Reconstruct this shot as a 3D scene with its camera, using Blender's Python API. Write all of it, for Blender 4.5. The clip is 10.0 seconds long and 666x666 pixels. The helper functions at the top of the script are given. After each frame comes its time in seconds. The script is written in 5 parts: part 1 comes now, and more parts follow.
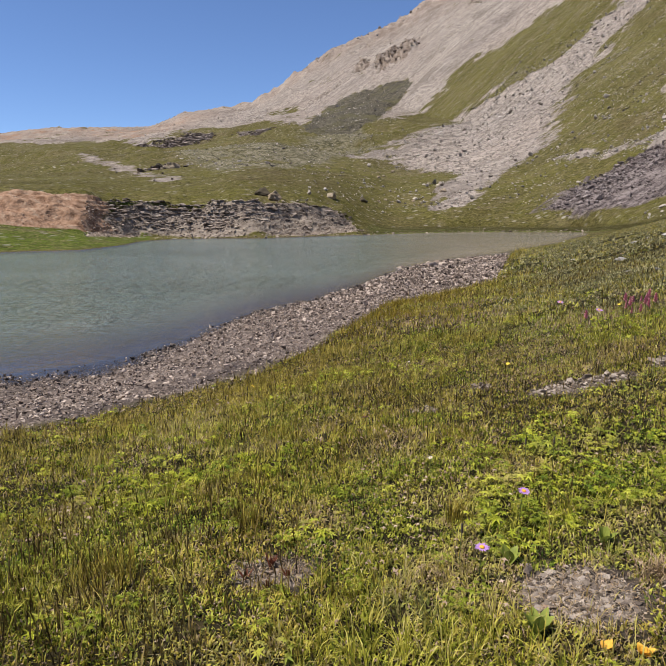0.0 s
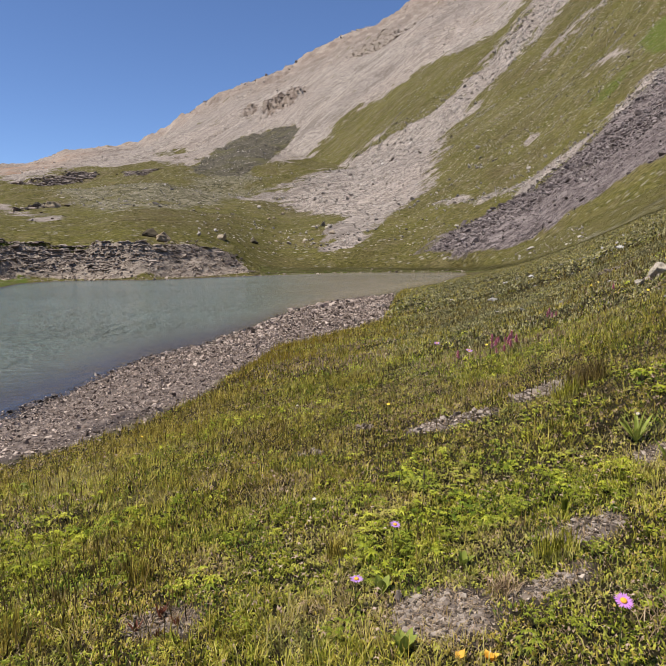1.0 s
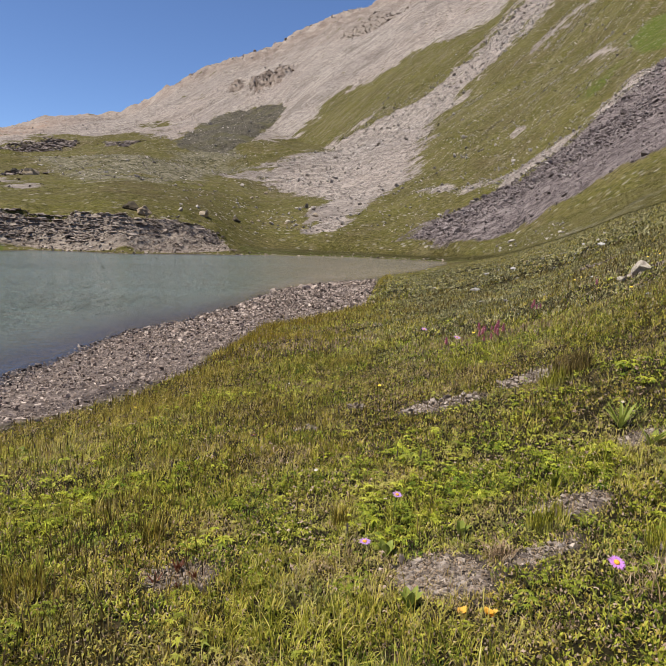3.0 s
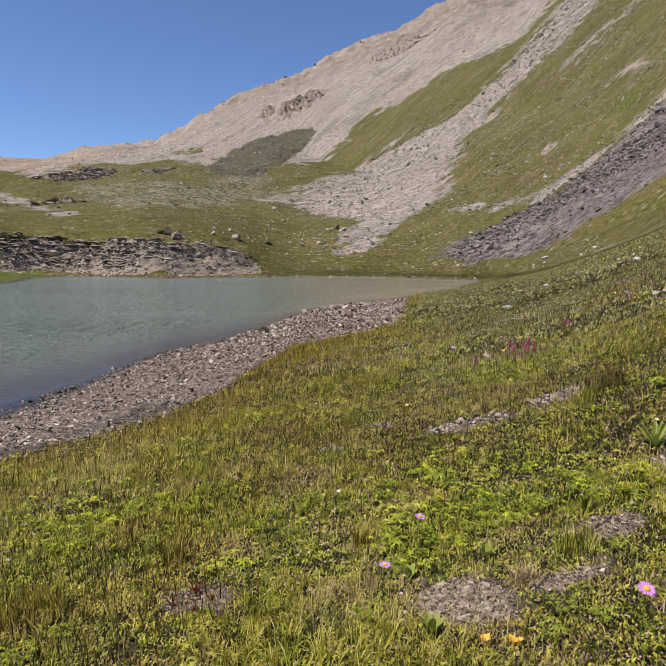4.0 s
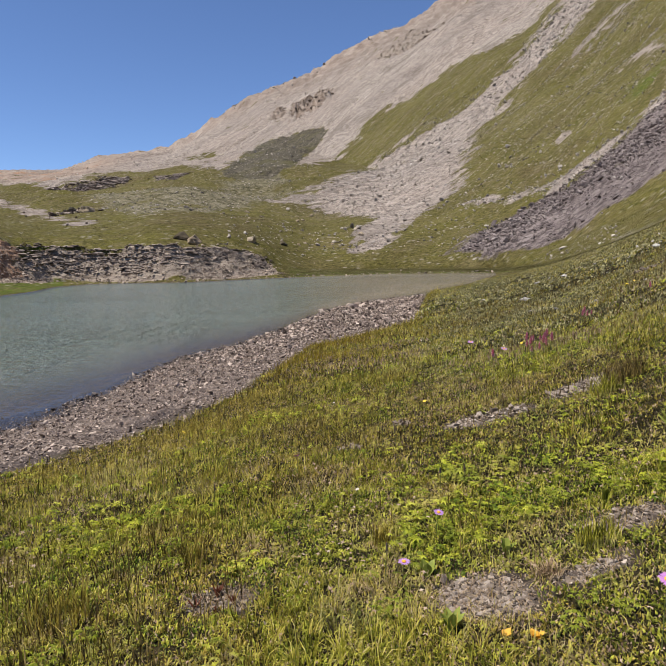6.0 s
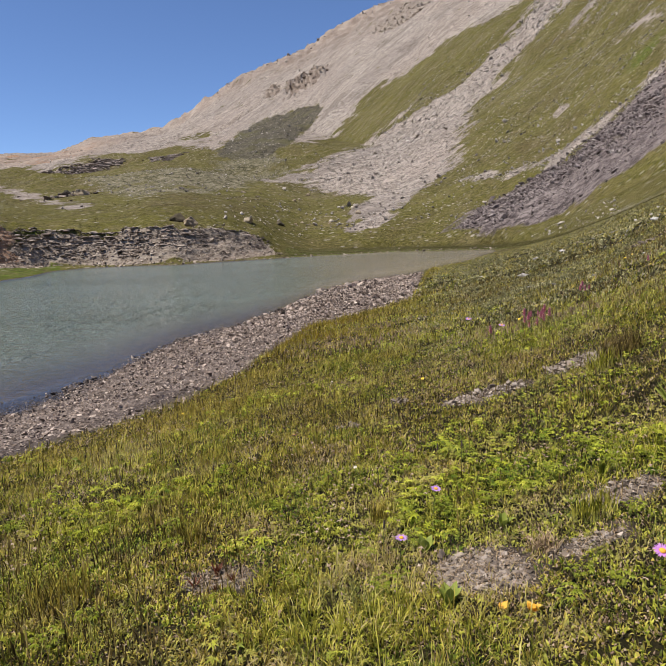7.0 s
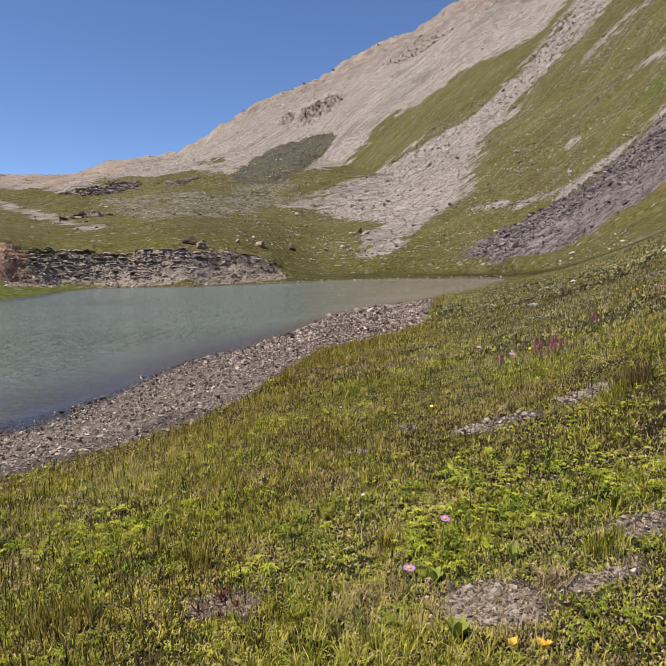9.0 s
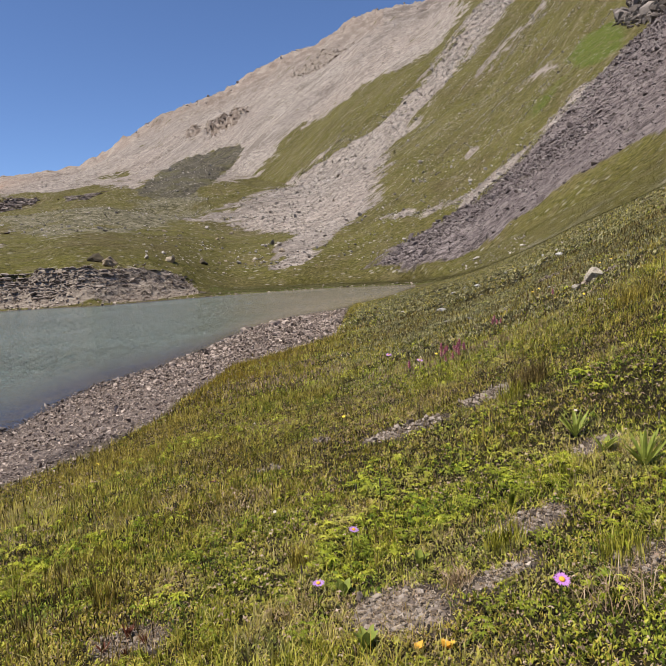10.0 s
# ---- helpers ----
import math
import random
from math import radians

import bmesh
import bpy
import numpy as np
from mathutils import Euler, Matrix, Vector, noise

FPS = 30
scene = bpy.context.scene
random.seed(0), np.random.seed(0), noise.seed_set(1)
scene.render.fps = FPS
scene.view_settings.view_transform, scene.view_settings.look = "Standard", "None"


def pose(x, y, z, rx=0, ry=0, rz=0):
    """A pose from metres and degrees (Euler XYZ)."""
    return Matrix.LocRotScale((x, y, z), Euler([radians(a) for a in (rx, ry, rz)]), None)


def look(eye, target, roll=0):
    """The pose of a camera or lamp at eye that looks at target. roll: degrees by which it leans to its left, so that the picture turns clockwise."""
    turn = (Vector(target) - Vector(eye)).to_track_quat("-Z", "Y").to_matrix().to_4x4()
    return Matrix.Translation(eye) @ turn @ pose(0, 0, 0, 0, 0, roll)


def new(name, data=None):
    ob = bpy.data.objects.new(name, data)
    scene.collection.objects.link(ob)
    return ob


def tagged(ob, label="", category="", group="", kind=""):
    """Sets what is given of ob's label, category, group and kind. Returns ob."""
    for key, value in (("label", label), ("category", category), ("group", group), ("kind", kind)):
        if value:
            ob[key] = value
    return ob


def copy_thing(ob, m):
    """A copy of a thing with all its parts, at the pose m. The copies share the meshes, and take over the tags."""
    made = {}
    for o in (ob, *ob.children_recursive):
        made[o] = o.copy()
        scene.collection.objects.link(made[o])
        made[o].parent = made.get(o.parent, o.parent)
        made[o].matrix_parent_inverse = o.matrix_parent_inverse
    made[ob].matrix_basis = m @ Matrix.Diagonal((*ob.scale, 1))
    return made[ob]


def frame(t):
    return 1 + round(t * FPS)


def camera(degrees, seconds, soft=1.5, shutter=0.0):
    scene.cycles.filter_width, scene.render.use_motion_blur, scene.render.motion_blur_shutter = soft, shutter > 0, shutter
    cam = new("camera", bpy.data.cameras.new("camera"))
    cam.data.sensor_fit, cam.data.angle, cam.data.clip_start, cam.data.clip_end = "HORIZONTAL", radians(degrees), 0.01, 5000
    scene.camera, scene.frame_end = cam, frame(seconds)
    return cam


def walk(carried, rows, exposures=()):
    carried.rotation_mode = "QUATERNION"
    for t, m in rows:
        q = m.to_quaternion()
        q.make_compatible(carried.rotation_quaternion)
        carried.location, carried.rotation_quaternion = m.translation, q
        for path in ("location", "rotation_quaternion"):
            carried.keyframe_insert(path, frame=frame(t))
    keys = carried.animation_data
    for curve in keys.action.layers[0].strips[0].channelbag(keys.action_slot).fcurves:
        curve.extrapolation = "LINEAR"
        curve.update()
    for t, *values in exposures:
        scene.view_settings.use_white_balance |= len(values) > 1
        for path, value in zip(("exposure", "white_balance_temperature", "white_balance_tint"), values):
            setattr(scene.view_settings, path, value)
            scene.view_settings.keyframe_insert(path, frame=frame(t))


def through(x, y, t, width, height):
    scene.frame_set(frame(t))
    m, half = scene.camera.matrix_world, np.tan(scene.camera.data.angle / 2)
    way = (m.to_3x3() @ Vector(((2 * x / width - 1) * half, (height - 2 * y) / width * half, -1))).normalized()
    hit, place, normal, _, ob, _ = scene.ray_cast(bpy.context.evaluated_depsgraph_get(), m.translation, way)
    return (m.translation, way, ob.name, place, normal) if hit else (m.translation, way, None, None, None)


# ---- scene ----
EYE = 2.05          # eye above the lake
cam = camera(56.69, 10.0, soft=1.0)
# seconds, sideways, ahead, up, heading, tilt, lean
PATH = [
    (0.0, 0.018, 0.275, -0.069, 8.17, -10.67, 0.76),
    (0.5, 0.039, 0.161, -0.019, 1.60, -7.72, -1.39),
    (1.0, 0.079, 0.096, 0.015, -1.76, -7.14, 0.76),
    (1.5, 0.048, 0.040, 0.023, 3.39, -9.09, 1.36),
    (2.0, 0.039, -0.005, 0.030, -4.86, -8.69, 1.32),
    (2.5, -0.037, -0.007, 0.008, -4.13, -8.33, -1.43),
    (2.7, -0.072, -0.023, 0.014, -4.01, -9.03, -1.71),
    (3.8, -0.023, 0.009, -0.013, -0.84, -6.87, -2.26),
    (4.0, -0.012, 0.002, 0.000, -0.60, -6.85, -0.98),
    (4.5, -0.000, -0.000, 0.000, 0.00, -7.01, 0.00),
    (5.0, 0.006, -0.002, 0.001, 0.37, -6.76, 0.50),
    (6.5, 0.019, -0.001, 0.000, 0.84, -7.41, 1.61),
    (7.0, 0.029, 0.011, -0.005, 0.63, -8.84, 2.22),
    (7.5, 0.033, 0.016, -0.008, 1.19, -9.02, 2.25),
    (8.0, 0.009, 0.024, -0.014, 2.67, -8.69, 0.45),
    (8.5, 0.012, 0.019, -0.010, 3.05, -8.20, 0.82),
    (9.0, 0.020, 0.011, -0.005, 1.62, -6.49, 1.05),
    (9.5, 0.050, -0.010, 0.015, -2.30, -5.41, 2.84),
    (10.0, 0.086, -0.006, 0.020, -6.30, -5.77, 3.11),
]
walk(cam, [(t, pose(x, y, EYE + z, 90 + tilt, lean, turn)) for t, x, y, z, turn, tilt, lean in PATH],
     [(0.0, 0.34), (10.0, 0.34)])

# ---- daylight ----
SUN_AZ, SUN_EL = -108.0, 61.0     # compass from straight ahead, clockwise, and height, in degrees
world = bpy.data.worlds.new("sky")
scene.world = world
world.use_nodes = True
nt = world.node_tree
sky = nt.nodes.new("ShaderNodeTexSky")
sky.sky_type = 'NISHITA'
sky.sun_disc = False
sky.sun_elevation = radians(SUN_EL)
sky.sun_rotation = radians(SUN_AZ)
sky.altitude = 3000
sky.air_density, sky.dust_density, sky.ozone_density = 1.0, 0.0, 3.0
tint = nt.nodes.new("ShaderNodeMix")            # the deep blue of thin, dry air
tint.data_type, tint.blend_type = "RGBA", "MULTIPLY"
tint.inputs[0].default_value = 1.0
tint.inputs[7].default_value = (0.91, 0.98, 1.14, 1)
nt.links.new(sky.outputs[0], tint.inputs[6])
nt.links.new(tint.outputs[2], nt.nodes["Background"].inputs[0])
nt.nodes["Background"].inputs[1].default_value = 0.102
sun_data = bpy.data.lights.new("sun", 'SUN')
sun_data.energy, sun_data.angle, sun_data.color = 5.0, radians(0.53), (1.0, 0.945, 0.85)
sun = new("sun", sun_data)
a, e = radians(SUN_AZ), radians(SUN_EL)
sun.matrix_world = look((60 * math.cos(e) * math.sin(a), 60 * math.cos(e) * math.cos(a), 60 * math.sin(e)), (0, 0, 0))

# ---- lie of the land ----
def lattice(ix, iy, seed):
    h = (ix * 374761393 + iy * 668265263 + seed * 974711) & 0xFFFFFFFF
    h = ((h ^ (h >> 13)) * 1274126177) & 0xFFFFFFFF
    return ((h ^ (h >> 16)) & 0xFFFF) / 32767.5 - 1.0


def vnoise(x, y, seed=0):
    """Smooth noise in -1..1 on arrays."""
    x, y = np.asarray(x, float), np.asarray(y, float)
    fx, fy = np.floor(x), np.floor(y)
    ix, iy = fx.astype(np.int64), fy.astype(np.int64)
    u, v = x - fx, y - fy
    u, v = u * u * u * (u * (u * 6 - 15) + 10), v * v * v * (v * (v * 6 - 15) + 10)
    a, b = lattice(ix, iy, seed), lattice(ix + 1, iy, seed)
    c, d = lattice(ix, iy + 1, seed), lattice(ix + 1, iy + 1, seed)
    return (a + (b - a) * u) * (1 - v) + (c + (d - c) * u) * v


def fbm(x, y, octaves=4, seed=0, gain=0.5):
    total, amp, s = 0.0, 1.0, 1.0
    for k in range(octaves):
        total = total + amp * vnoise(x * s + 17.3 * k, y * s - 9.1 * k, seed + k)
        amp, s = amp * gain, s * 2.03
    return total


def sstep(lo, hi, x):
    t = np.clip((x - lo) / (hi - lo), 0, 1)
    return t * t * (3 - 2 * t)


# Break lines of the valley, from the foot of the viewer outwards: compass (degrees), distance and height (metres)
MEADOW_NEAR = [(-180, 2.2, 1.1), (-90, 2.2, .85), (-38, 2.2, .80), (-29, 2.2, .85), (-21, 2.2, .87), (-12, 2.2, .90), (0, 2.2, .93), (10, 2.2, .96), (18, 2.2, 1.0),
               (26, 2.2, 1.1), (35, 2.2, 1.18), (90, 2.2, 1.5), (180, 2.2, 1.1)]
MEADOW_MID = [(-180, 9, 1.3), (-140, 5, .7), (-90, 3.6, .62), (-38, 3.6, .64), (-21, 3.8, .67), (-12, 4.3, .68), (-5, 5.5, .66), (2, 6.5, .72), (8, 6.5, .86),
              (12, 6.5, .95), (18, 6.5, 1.14), (23, 6.5, 1.32), (28, 6.5, 1.58), (34.5, 6.5, 1.95), (45, 6.5, 2.4), (90, 7, 2.8), (180, 9, 1.3)]
TURF_EDGE = [(-180, 16, 1.5), (-140, 9, .5), (-90, 5.3, .42), (-38, 5.3, .42), (-29, 5.43, .42), (-21, 5.84, .42), (-15, 6.3, .42), (-11.3, 7.1, .40),
             (-5.7, 9.45, .35), (-3.3, 11.6, .30), (1.8, 13.9, .28), (6.9, 18.0, .26), (8.0, 34, .04), (11.5, 42, .05), (14.1, 50, .3), (18, 32, 1.15), (21, 25, 1.6), (24.5, 20, 2.0), (28, 17, 2.35),
             (34.5, 15, 2.9), (45, 14, 3.6), (90, 14, 4), (180, 16, 1.5)]
WATER_NEAR = [(-180, 22, 1.7), (-140, 14, 0), (-90, 8, 0), (-38, 8.54, 0), (-29, 8.74, 0), (-25.7, 9.18, 0), (-21.6, 10.1, 0), (-18.7, 11.4, 0), (-15, 13.1, 0), (-10, 14.7, 0),
              (-5.7, 17.7, 0), (-1.7, 23, 0), (1.8, 28, 0), (6.5, 31.2, 0), (8.4, 35.8, 0), (11.5, 44, 0), (14.1, 62, 0), (18, 44, 1.05), (21, 34, 1.75),
              (24.5, 28, 2.35), (28, 25, 2.95), (34.5, 22, 3.8), (45, 20, 4.9), (90, 18, 4.6), (180, 22, 1.7)]
WATER_FAR = [(-180, 28, 1.9), (-140, 26, 0), (-90, 38, 0), (-60, 42, 0), (-36, 46.6, 0), (-30, 46, 0), (-26.8, 52, 0), (-25, 61.8, 0), (-22.5, 65.5, 0), (-19, 65, 0), (-14.8, 62, 0),
             (-5.6, 68, 0), (4.5, 76, 0), (14.1, 72.5, 0), (18, 50, 1.0), (21, 40, 1.9), (24.5, 34, 2.72), (28, 30, 3.46), (34.5, 26, 4.42), (45, 24, 5.85), (90, 22, 5.2), (180, 28, 1.9)]
BANK_FOOT = [(-180, 40, 2.2), (-140, 32, .6), (-90, 44, 1), (-60, 52, 1.5), (-36, 58, 1.65), (-30, 60, 1.0), (-26, 66, .35), (-22.5, 67.5, .2), (-14.8, 64, .2), (-5.6, 72, .35), (4.5, 80, .3),
             (14.1, 75, .2), (18, 55, 1.0), (21, 46, 1.95), (24.5, 40, 2.85), (28, 36, 3.8), (34.5, 32, 5.0), (45, 30, 7), (90, 30, 7), (180, 40, 2.2)]
BANK_TOP = [(-180, 60, 3), (-140, 44, 3), (-90, 52, 4.5), (-60, 60, 5), (-36, 64, 4.75), (-29.6, 66, 4.55), (-27, 70, 4.1), (-25, 71, 3.9), (-20, 71, 3.5), (-16.6, 68.5, 3.95), (-13.6, 69, 3.55), (-10, 73, 3.5),
            (-7.2, 76, 2.4), (-5.2, 78, .95), (-3, 82, .5), (4.5, 85, .35), (14, 78, .35), (18, 62, 1.1), (21, 53, 2.05), (24.5, 46, 3.05), (28, 42, 4.15), (34.5, 38, 5.7), (45, 36, 9), (90, 40, 10), (180, 60, 3)]
SLOPE_FOOT = [(-180, 160, 12), (-90, 200, 18), (-60, 220, 20), (-36, 230, 18.5), (-28, 240, 24.5), (-24, 250, 28.8), (-21, 250, 30), (-13.4, 260, 36.6), (-9.3, 230, 29.4), (-5.1, 210, 27.8), (-.9, 150, 14.6),
              (1.8, 92, 2.7), (3.7, 90, 2.4), (8.4, 88, 1.9), (11.4, 84, 2.3), (15, 78, 2.3), (19.4, 72, 3.2), (22.7, 66, 4.7), (28, 60, 6.9), (34.5, 56, 9.9), (45, 54, 15), (90, 70, 20), (180, 160, 12)]
SLOPE_MID = [(-180, 350, 45), (-90, 400, 50), (-60, 410, 47), (-36, 420, 44), (-28, 430, 50), (-20, 450, 62), (-13.4, 440, 70), (-9, 400, 69), (-5, 360, 65), (0, 280, 46), (4, 230, 34), (8.4, 220, 39), (11.4, 215, 42),
             (15, 210, 46.7), (19.4, 205, 51.3), (23, 200, 55.6), (28, 190, 60), (34.5, 170, 62), (45, 150, 62), (90, 200, 70), (180, 350, 45)]
SKYLINE = [(-180, 600, 80), (-90, 700, 95), (-60, 700, 84), (-35.5, 700, 84.6), (-32.3, 700, 91.5), (-29, 710, 95.6), (-25.8, 715, 96.3), (-23.7, 715, 98.3), (-21.1, 650, 102), (-19, 645, 106.5), (-15.2, 640, 110), (-12.9, 630, 124),
           (-10.7, 620, 140), (-9, 615, 147), (-6.9, 610, 160), (-5.4, 605, 163), (-2.4, 600, 173), (.6, 600, 192.5), (2.8, 600, 202.7), (6.6, 600, 217), (9.8, 600, 233),
           (13, 595, 236), (16, 590, 238), (20, 575, 258), (28, 545, 272), (35, 500, 266), (45, 430, 248), (90, 500, 200), (180, 600, 80)]
LINES = [MEADOW_NEAR, MEADOW_MID, TURF_EDGE, WATER_NEAR, WATER_FAR, BANK_FOOT, BANK_TOP, SLOPE_FOOT, SLOPE_MID, SKYLINE]
AZT = np.linspace(-180, 180, 1441)


def table(rows):
    out = []
    for col in (1, 2):
        v = np.interp(AZT, [r[0] for r in rows], [r[col] for r in rows])
        k = np.array([1, 2, 3, 2, 1]) / 9
        out.append(np.convolve(np.pad(v, 2, mode="edge"), k, "valid"))
    return out


TAB = [table(rows) for rows in LINES]
# beyond the skyline the land falls away and runs out to the horizon
TAB += [[TAB[-1][0] * 1.2, TAB[-1][1] * .86], [TAB[-1][0] * 0 + 1500, TAB[-1][1] * .4], [TAB[-1][0] * 0 + 4500, TAB[-1][1] * .1]]
RT = np.stack([np.zeros_like(AZT)] + [t[0] for t in TAB])          # distance of each line
ZT = np.stack([np.zeros_like(AZT) + 1.0] + [t[1] for t in TAB])    # height of each line
NEAR, MID, TURF, WNEAR, WFAR, FOOT, TOP, SFOOT, SMID, SKY = range(1, 11)


def line_at(tab, az):
    return np.interp(az, AZT, tab)


def profile(az, r):
    """Bare height, and the running number of the stretch between two break lines (3.5: half way from line 3 to line 4)."""
    z = np.zeros_like(r)
    s = np.zeros_like(r)
    r0, z0 = line_at(RT[0], az), line_at(ZT[0], az)
    for k in range(1, len(RT)):
        r1, z1 = line_at(RT[k], az), line_at(ZT[k], az)
        t = np.clip((r - r0) / np.maximum(r1 - r0, 1e-6), 0, 1)
        inside = (r >= r0) & (r <= r1 if k < len(RT) - 1 else r >= r0)
        h = z0 + (z1 - z0) * t
        if k == WFAR:                                   # the bed of the lake, where there is one
            wet = (1 - sstep(13.6, 14.1, az)) * sstep(-150, -138, az)
            off = np.minimum(t, 1 - t) * (r1 - r0)
            h = h - wet * np.minimum(2.2, 0.05 * off + 0.012 * off * off) * (1 - .82 * sstep(-7, 7, az))
        z = np.where(inside, h, z)
        s = np.where(inside, k - 1 + t, s)
        r0, z0 = r1, z1
    return z, s


def height(x, y, fine=True):
    x, y = np.asarray(x, float), np.asarray(y, float)
    r = np.hypot(x, y)
    az = np.degrees(np.arctan2(x, y))
    z, s = profile(az, r)
    if not fine:
        return z
    # meadow hummocks
    m = (1 - sstep(WNEAR - .3, WNEAR, s)) * sstep(0.3, 1.5, r)
    z = z + m * (0.035 * fbm(x * .9, y * .9, 3, 5) + 0.05 * np.minimum(r / 12, 1.5) * fbm(x * .25, y * .25, 2, 8))
    # shore: a slightly uneven beach
    b = sstep(TURF - .1, TURF + .2, s) * (1 - sstep(WNEAR + .05, WNEAR + .1, s)) * (az < 9)
    z = z + b * 0.02 * fbm(x * 1.7, y * 1.7, 3, 31)
    # bank: ledges and gullies
    c = sstep(FOOT + .05, FOOT + .3, s) * (1 - sstep(TOP - .05, TOP + .15, s)) * (1 - sstep(-7, -4, az))
    z = z + c * (0.35 * fbm(x * .5, y * .5, 4, 41))
    ledge = np.floor(z / .42) * .42 + .42 * sstep(.62, 1.0, z / .42 - np.floor(z / .42))
    z = z + c * sstep(FOOT + .35, FOOT + .6, s) * (.25 + .75 * (1 - sstep(-17, -11, az))) * (.2 + .8 * sstep(-29.5, -26.5, az)) * (ledge - z)
    # valley floor hummocks
    v = sstep(TOP + .02, TOP + .25, s) * (1 - sstep(SFOOT + .3, SFOOT + .8, s))
    z = z + v * np.clip(r / 70 - .9, 0, 2.2) * (1.4 * fbm(x * .028, y * .028, 4, 51) + .22 * fbm(x * .22, y * .22, 4, 57, .6))
    # mountain side: gullies that run down the fall line, and crags along the top
    w = sstep(SFOOT + .2, SMID, s) * (1 - sstep(SKY + .2, SKY + .9, s))
    across, along = x * .72 - y * .69, x * .69 + y * .72
    gul = fbm(across * .030, along * .007, 4, 61) * 3.2 + fbm(across * .11, along * .03, 4, 67) * 1.3 + fbm(x * .35, y * .35, 3, 71) * .5
    crag = np.abs(fbm(x * .03, y * .03, 5, 77)) * 9 * sstep(SKY - .55, SKY - .1, s) * sstep(-34, -8, az)
    z = z + w * (gul * np.clip(r / 420, .12, 1) * (1 - .45 * sstep(SKY - .2, SKY, s) * (az < 4)) + (crag - 3) * sstep(SKY - .5, SKY - .1, s) * sstep(-34, -8, az) * .5
               + 1.6 * fbm(x * .09, y * .09, 4, 81, .6) * sstep(SKY - .35, SKY - .05, s))
    # brown crags stand out of the high scree, and the dark hummock rises before it
    for cx, cy, rx, ry, up in ((-18, 441, 20, 26, 7.0), (-43, 460, 9, 18, 4.0)):
        d = np.exp(-(((x - cx) / rx) ** 2 + ((y - cy) / ry) ** 2) ** 2)
        z = z + d * up * np.clip(np.abs(fbm(x * .085, y * .085, 4, 97, .6)) * 1.6 - .25, 0, 1.2)
    return z

# ---- materials ----
class Mat:
    """A node material with short ways to add and join nodes."""

    def __init__(self, name):
        self.m = bpy.data.materials.new(name)
        self.m.use_nodes = True
        self.t = self.m.node_tree
        self.bsdf = self.t.nodes["Principled BSDF"]
        self.out = self.t.nodes["Material Output"]
        self.co = self.node("ShaderNodeTexCoord").outputs["Object"]

    def node(self, kind, **props):
        n = self.t.nodes.new(kind)
        if "operation" in props:
            n.operation = props["operation"]
        if "use_clamp" in props:
            n.use_clamp = props["use_clamp"]
        if "feature" in props:
            n.feature = props["feature"]
        if "vector_type" in props:
            n.vector_type = props["vector_type"]
        if "data_type" in props:
            n.data_type = props["data_type"]
        if "blend_type" in props:
            n.blend_type = props["blend_type"]
        if "attribute_name" in props:
            n.attribute_name = props["attribute_name"]
        return n

    def link(self, value, socket):
        if hasattr(value, "is_output"):
            self.t.links.new(value, socket)
        elif isinstance(value, (tuple, list)) and len(value) == 3 and len(socket.default_value) == 4:
            socket.default_value = (*value, 1)
        else:
            socket.default_value = value

    def noise(self, scale, detail=4, rough=0.55, vec=None):
        n = self.node("ShaderNodeTexNoise")
        self.link(vec or self.co, n.inputs["Vector"])
        n.inputs["Scale"].default_value, n.inputs["Detail"].default_value, n.inputs["Roughness"].default_value = scale, detail, rough
        return n.outputs["Fac"]

    def voronoi(self, scale, out="Distance", vec=None, feature="F1"):
        n = self.node("ShaderNodeTexVoronoi", feature=feature)
        self.link(vec or self.co, n.inputs["Vector"])
        n.inputs["Scale"].default_value = scale
        return n.outputs[out]

    def stretched(self, sx, sy, sz, turn=0.0):
        n = self.node("ShaderNodeMapping", vector_type="TEXTURE")
        self.link(self.co, n.inputs["Vector"])
        n.inputs["Scale"].default_value = (1 / sx, 1 / sy, 1 / sz)
        n.inputs["Rotation"].default_value = (0, 0, turn)
        return n.outputs[0]

    def math(self, op, a, b=0.0, c=None, clamp=False):
        n = self.node("ShaderNodeMath", operation=op, use_clamp=clamp)
        self.link(a, n.inputs[0])
        self.link(b, n.inputs[1])
        if c is not None:
            self.link(c, n.inputs[2])
        return n.outputs[0]

    def ramp(self, fac, *stops):
        """Stops: (position, colour or grey)."""
        n = self.node("ShaderNodeValToRGB")
        els = n.color_ramp.elements
        while len(els) < len(stops):
            els.new(0.5)
        for el, (p, c) in zip(els, stops):
            el.position = p
            el.color = (*c, 1) if isinstance(c, tuple) else (c, c, c, 1)
        self.link(fac, n.inputs[0])
        return n.outputs[0]

    def mix(self, fac, a, b, blend="MIX"):
        n = self.node("ShaderNodeMix", data_type="RGBA", blend_type=blend)
        self.link(fac, n.inputs[0])
        self.link(a, n.inputs[6])
        self.link(b, n.inputs[7])
        return n.outputs[2]

    def attr(self, name):
        n = self.node("ShaderNodeAttribute", attribute_name=name)
        s = self.node("ShaderNodeSeparateColor")
        self.t.links.new(n.outputs["Color"], s.inputs[0])
        return s.outputs[0], s.outputs[1], s.outputs[2], n.outputs["Alpha"]

    def bump(self, h, strength, distance, normal=None):
        n = self.node("ShaderNodeBump")
        self.link(h, n.inputs["Height"])
        n.inputs["Strength"].default_value, n.inputs["Distance"].default_value = strength, distance
        if normal is not None:
            self.link(normal, n.inputs["Normal"])
        return n.outputs[0]

    def set(self, **kw):
        for k, v in kw.items():
            self.link(v, self.bsdf.inputs[k.replace("_", " ")])
        return self

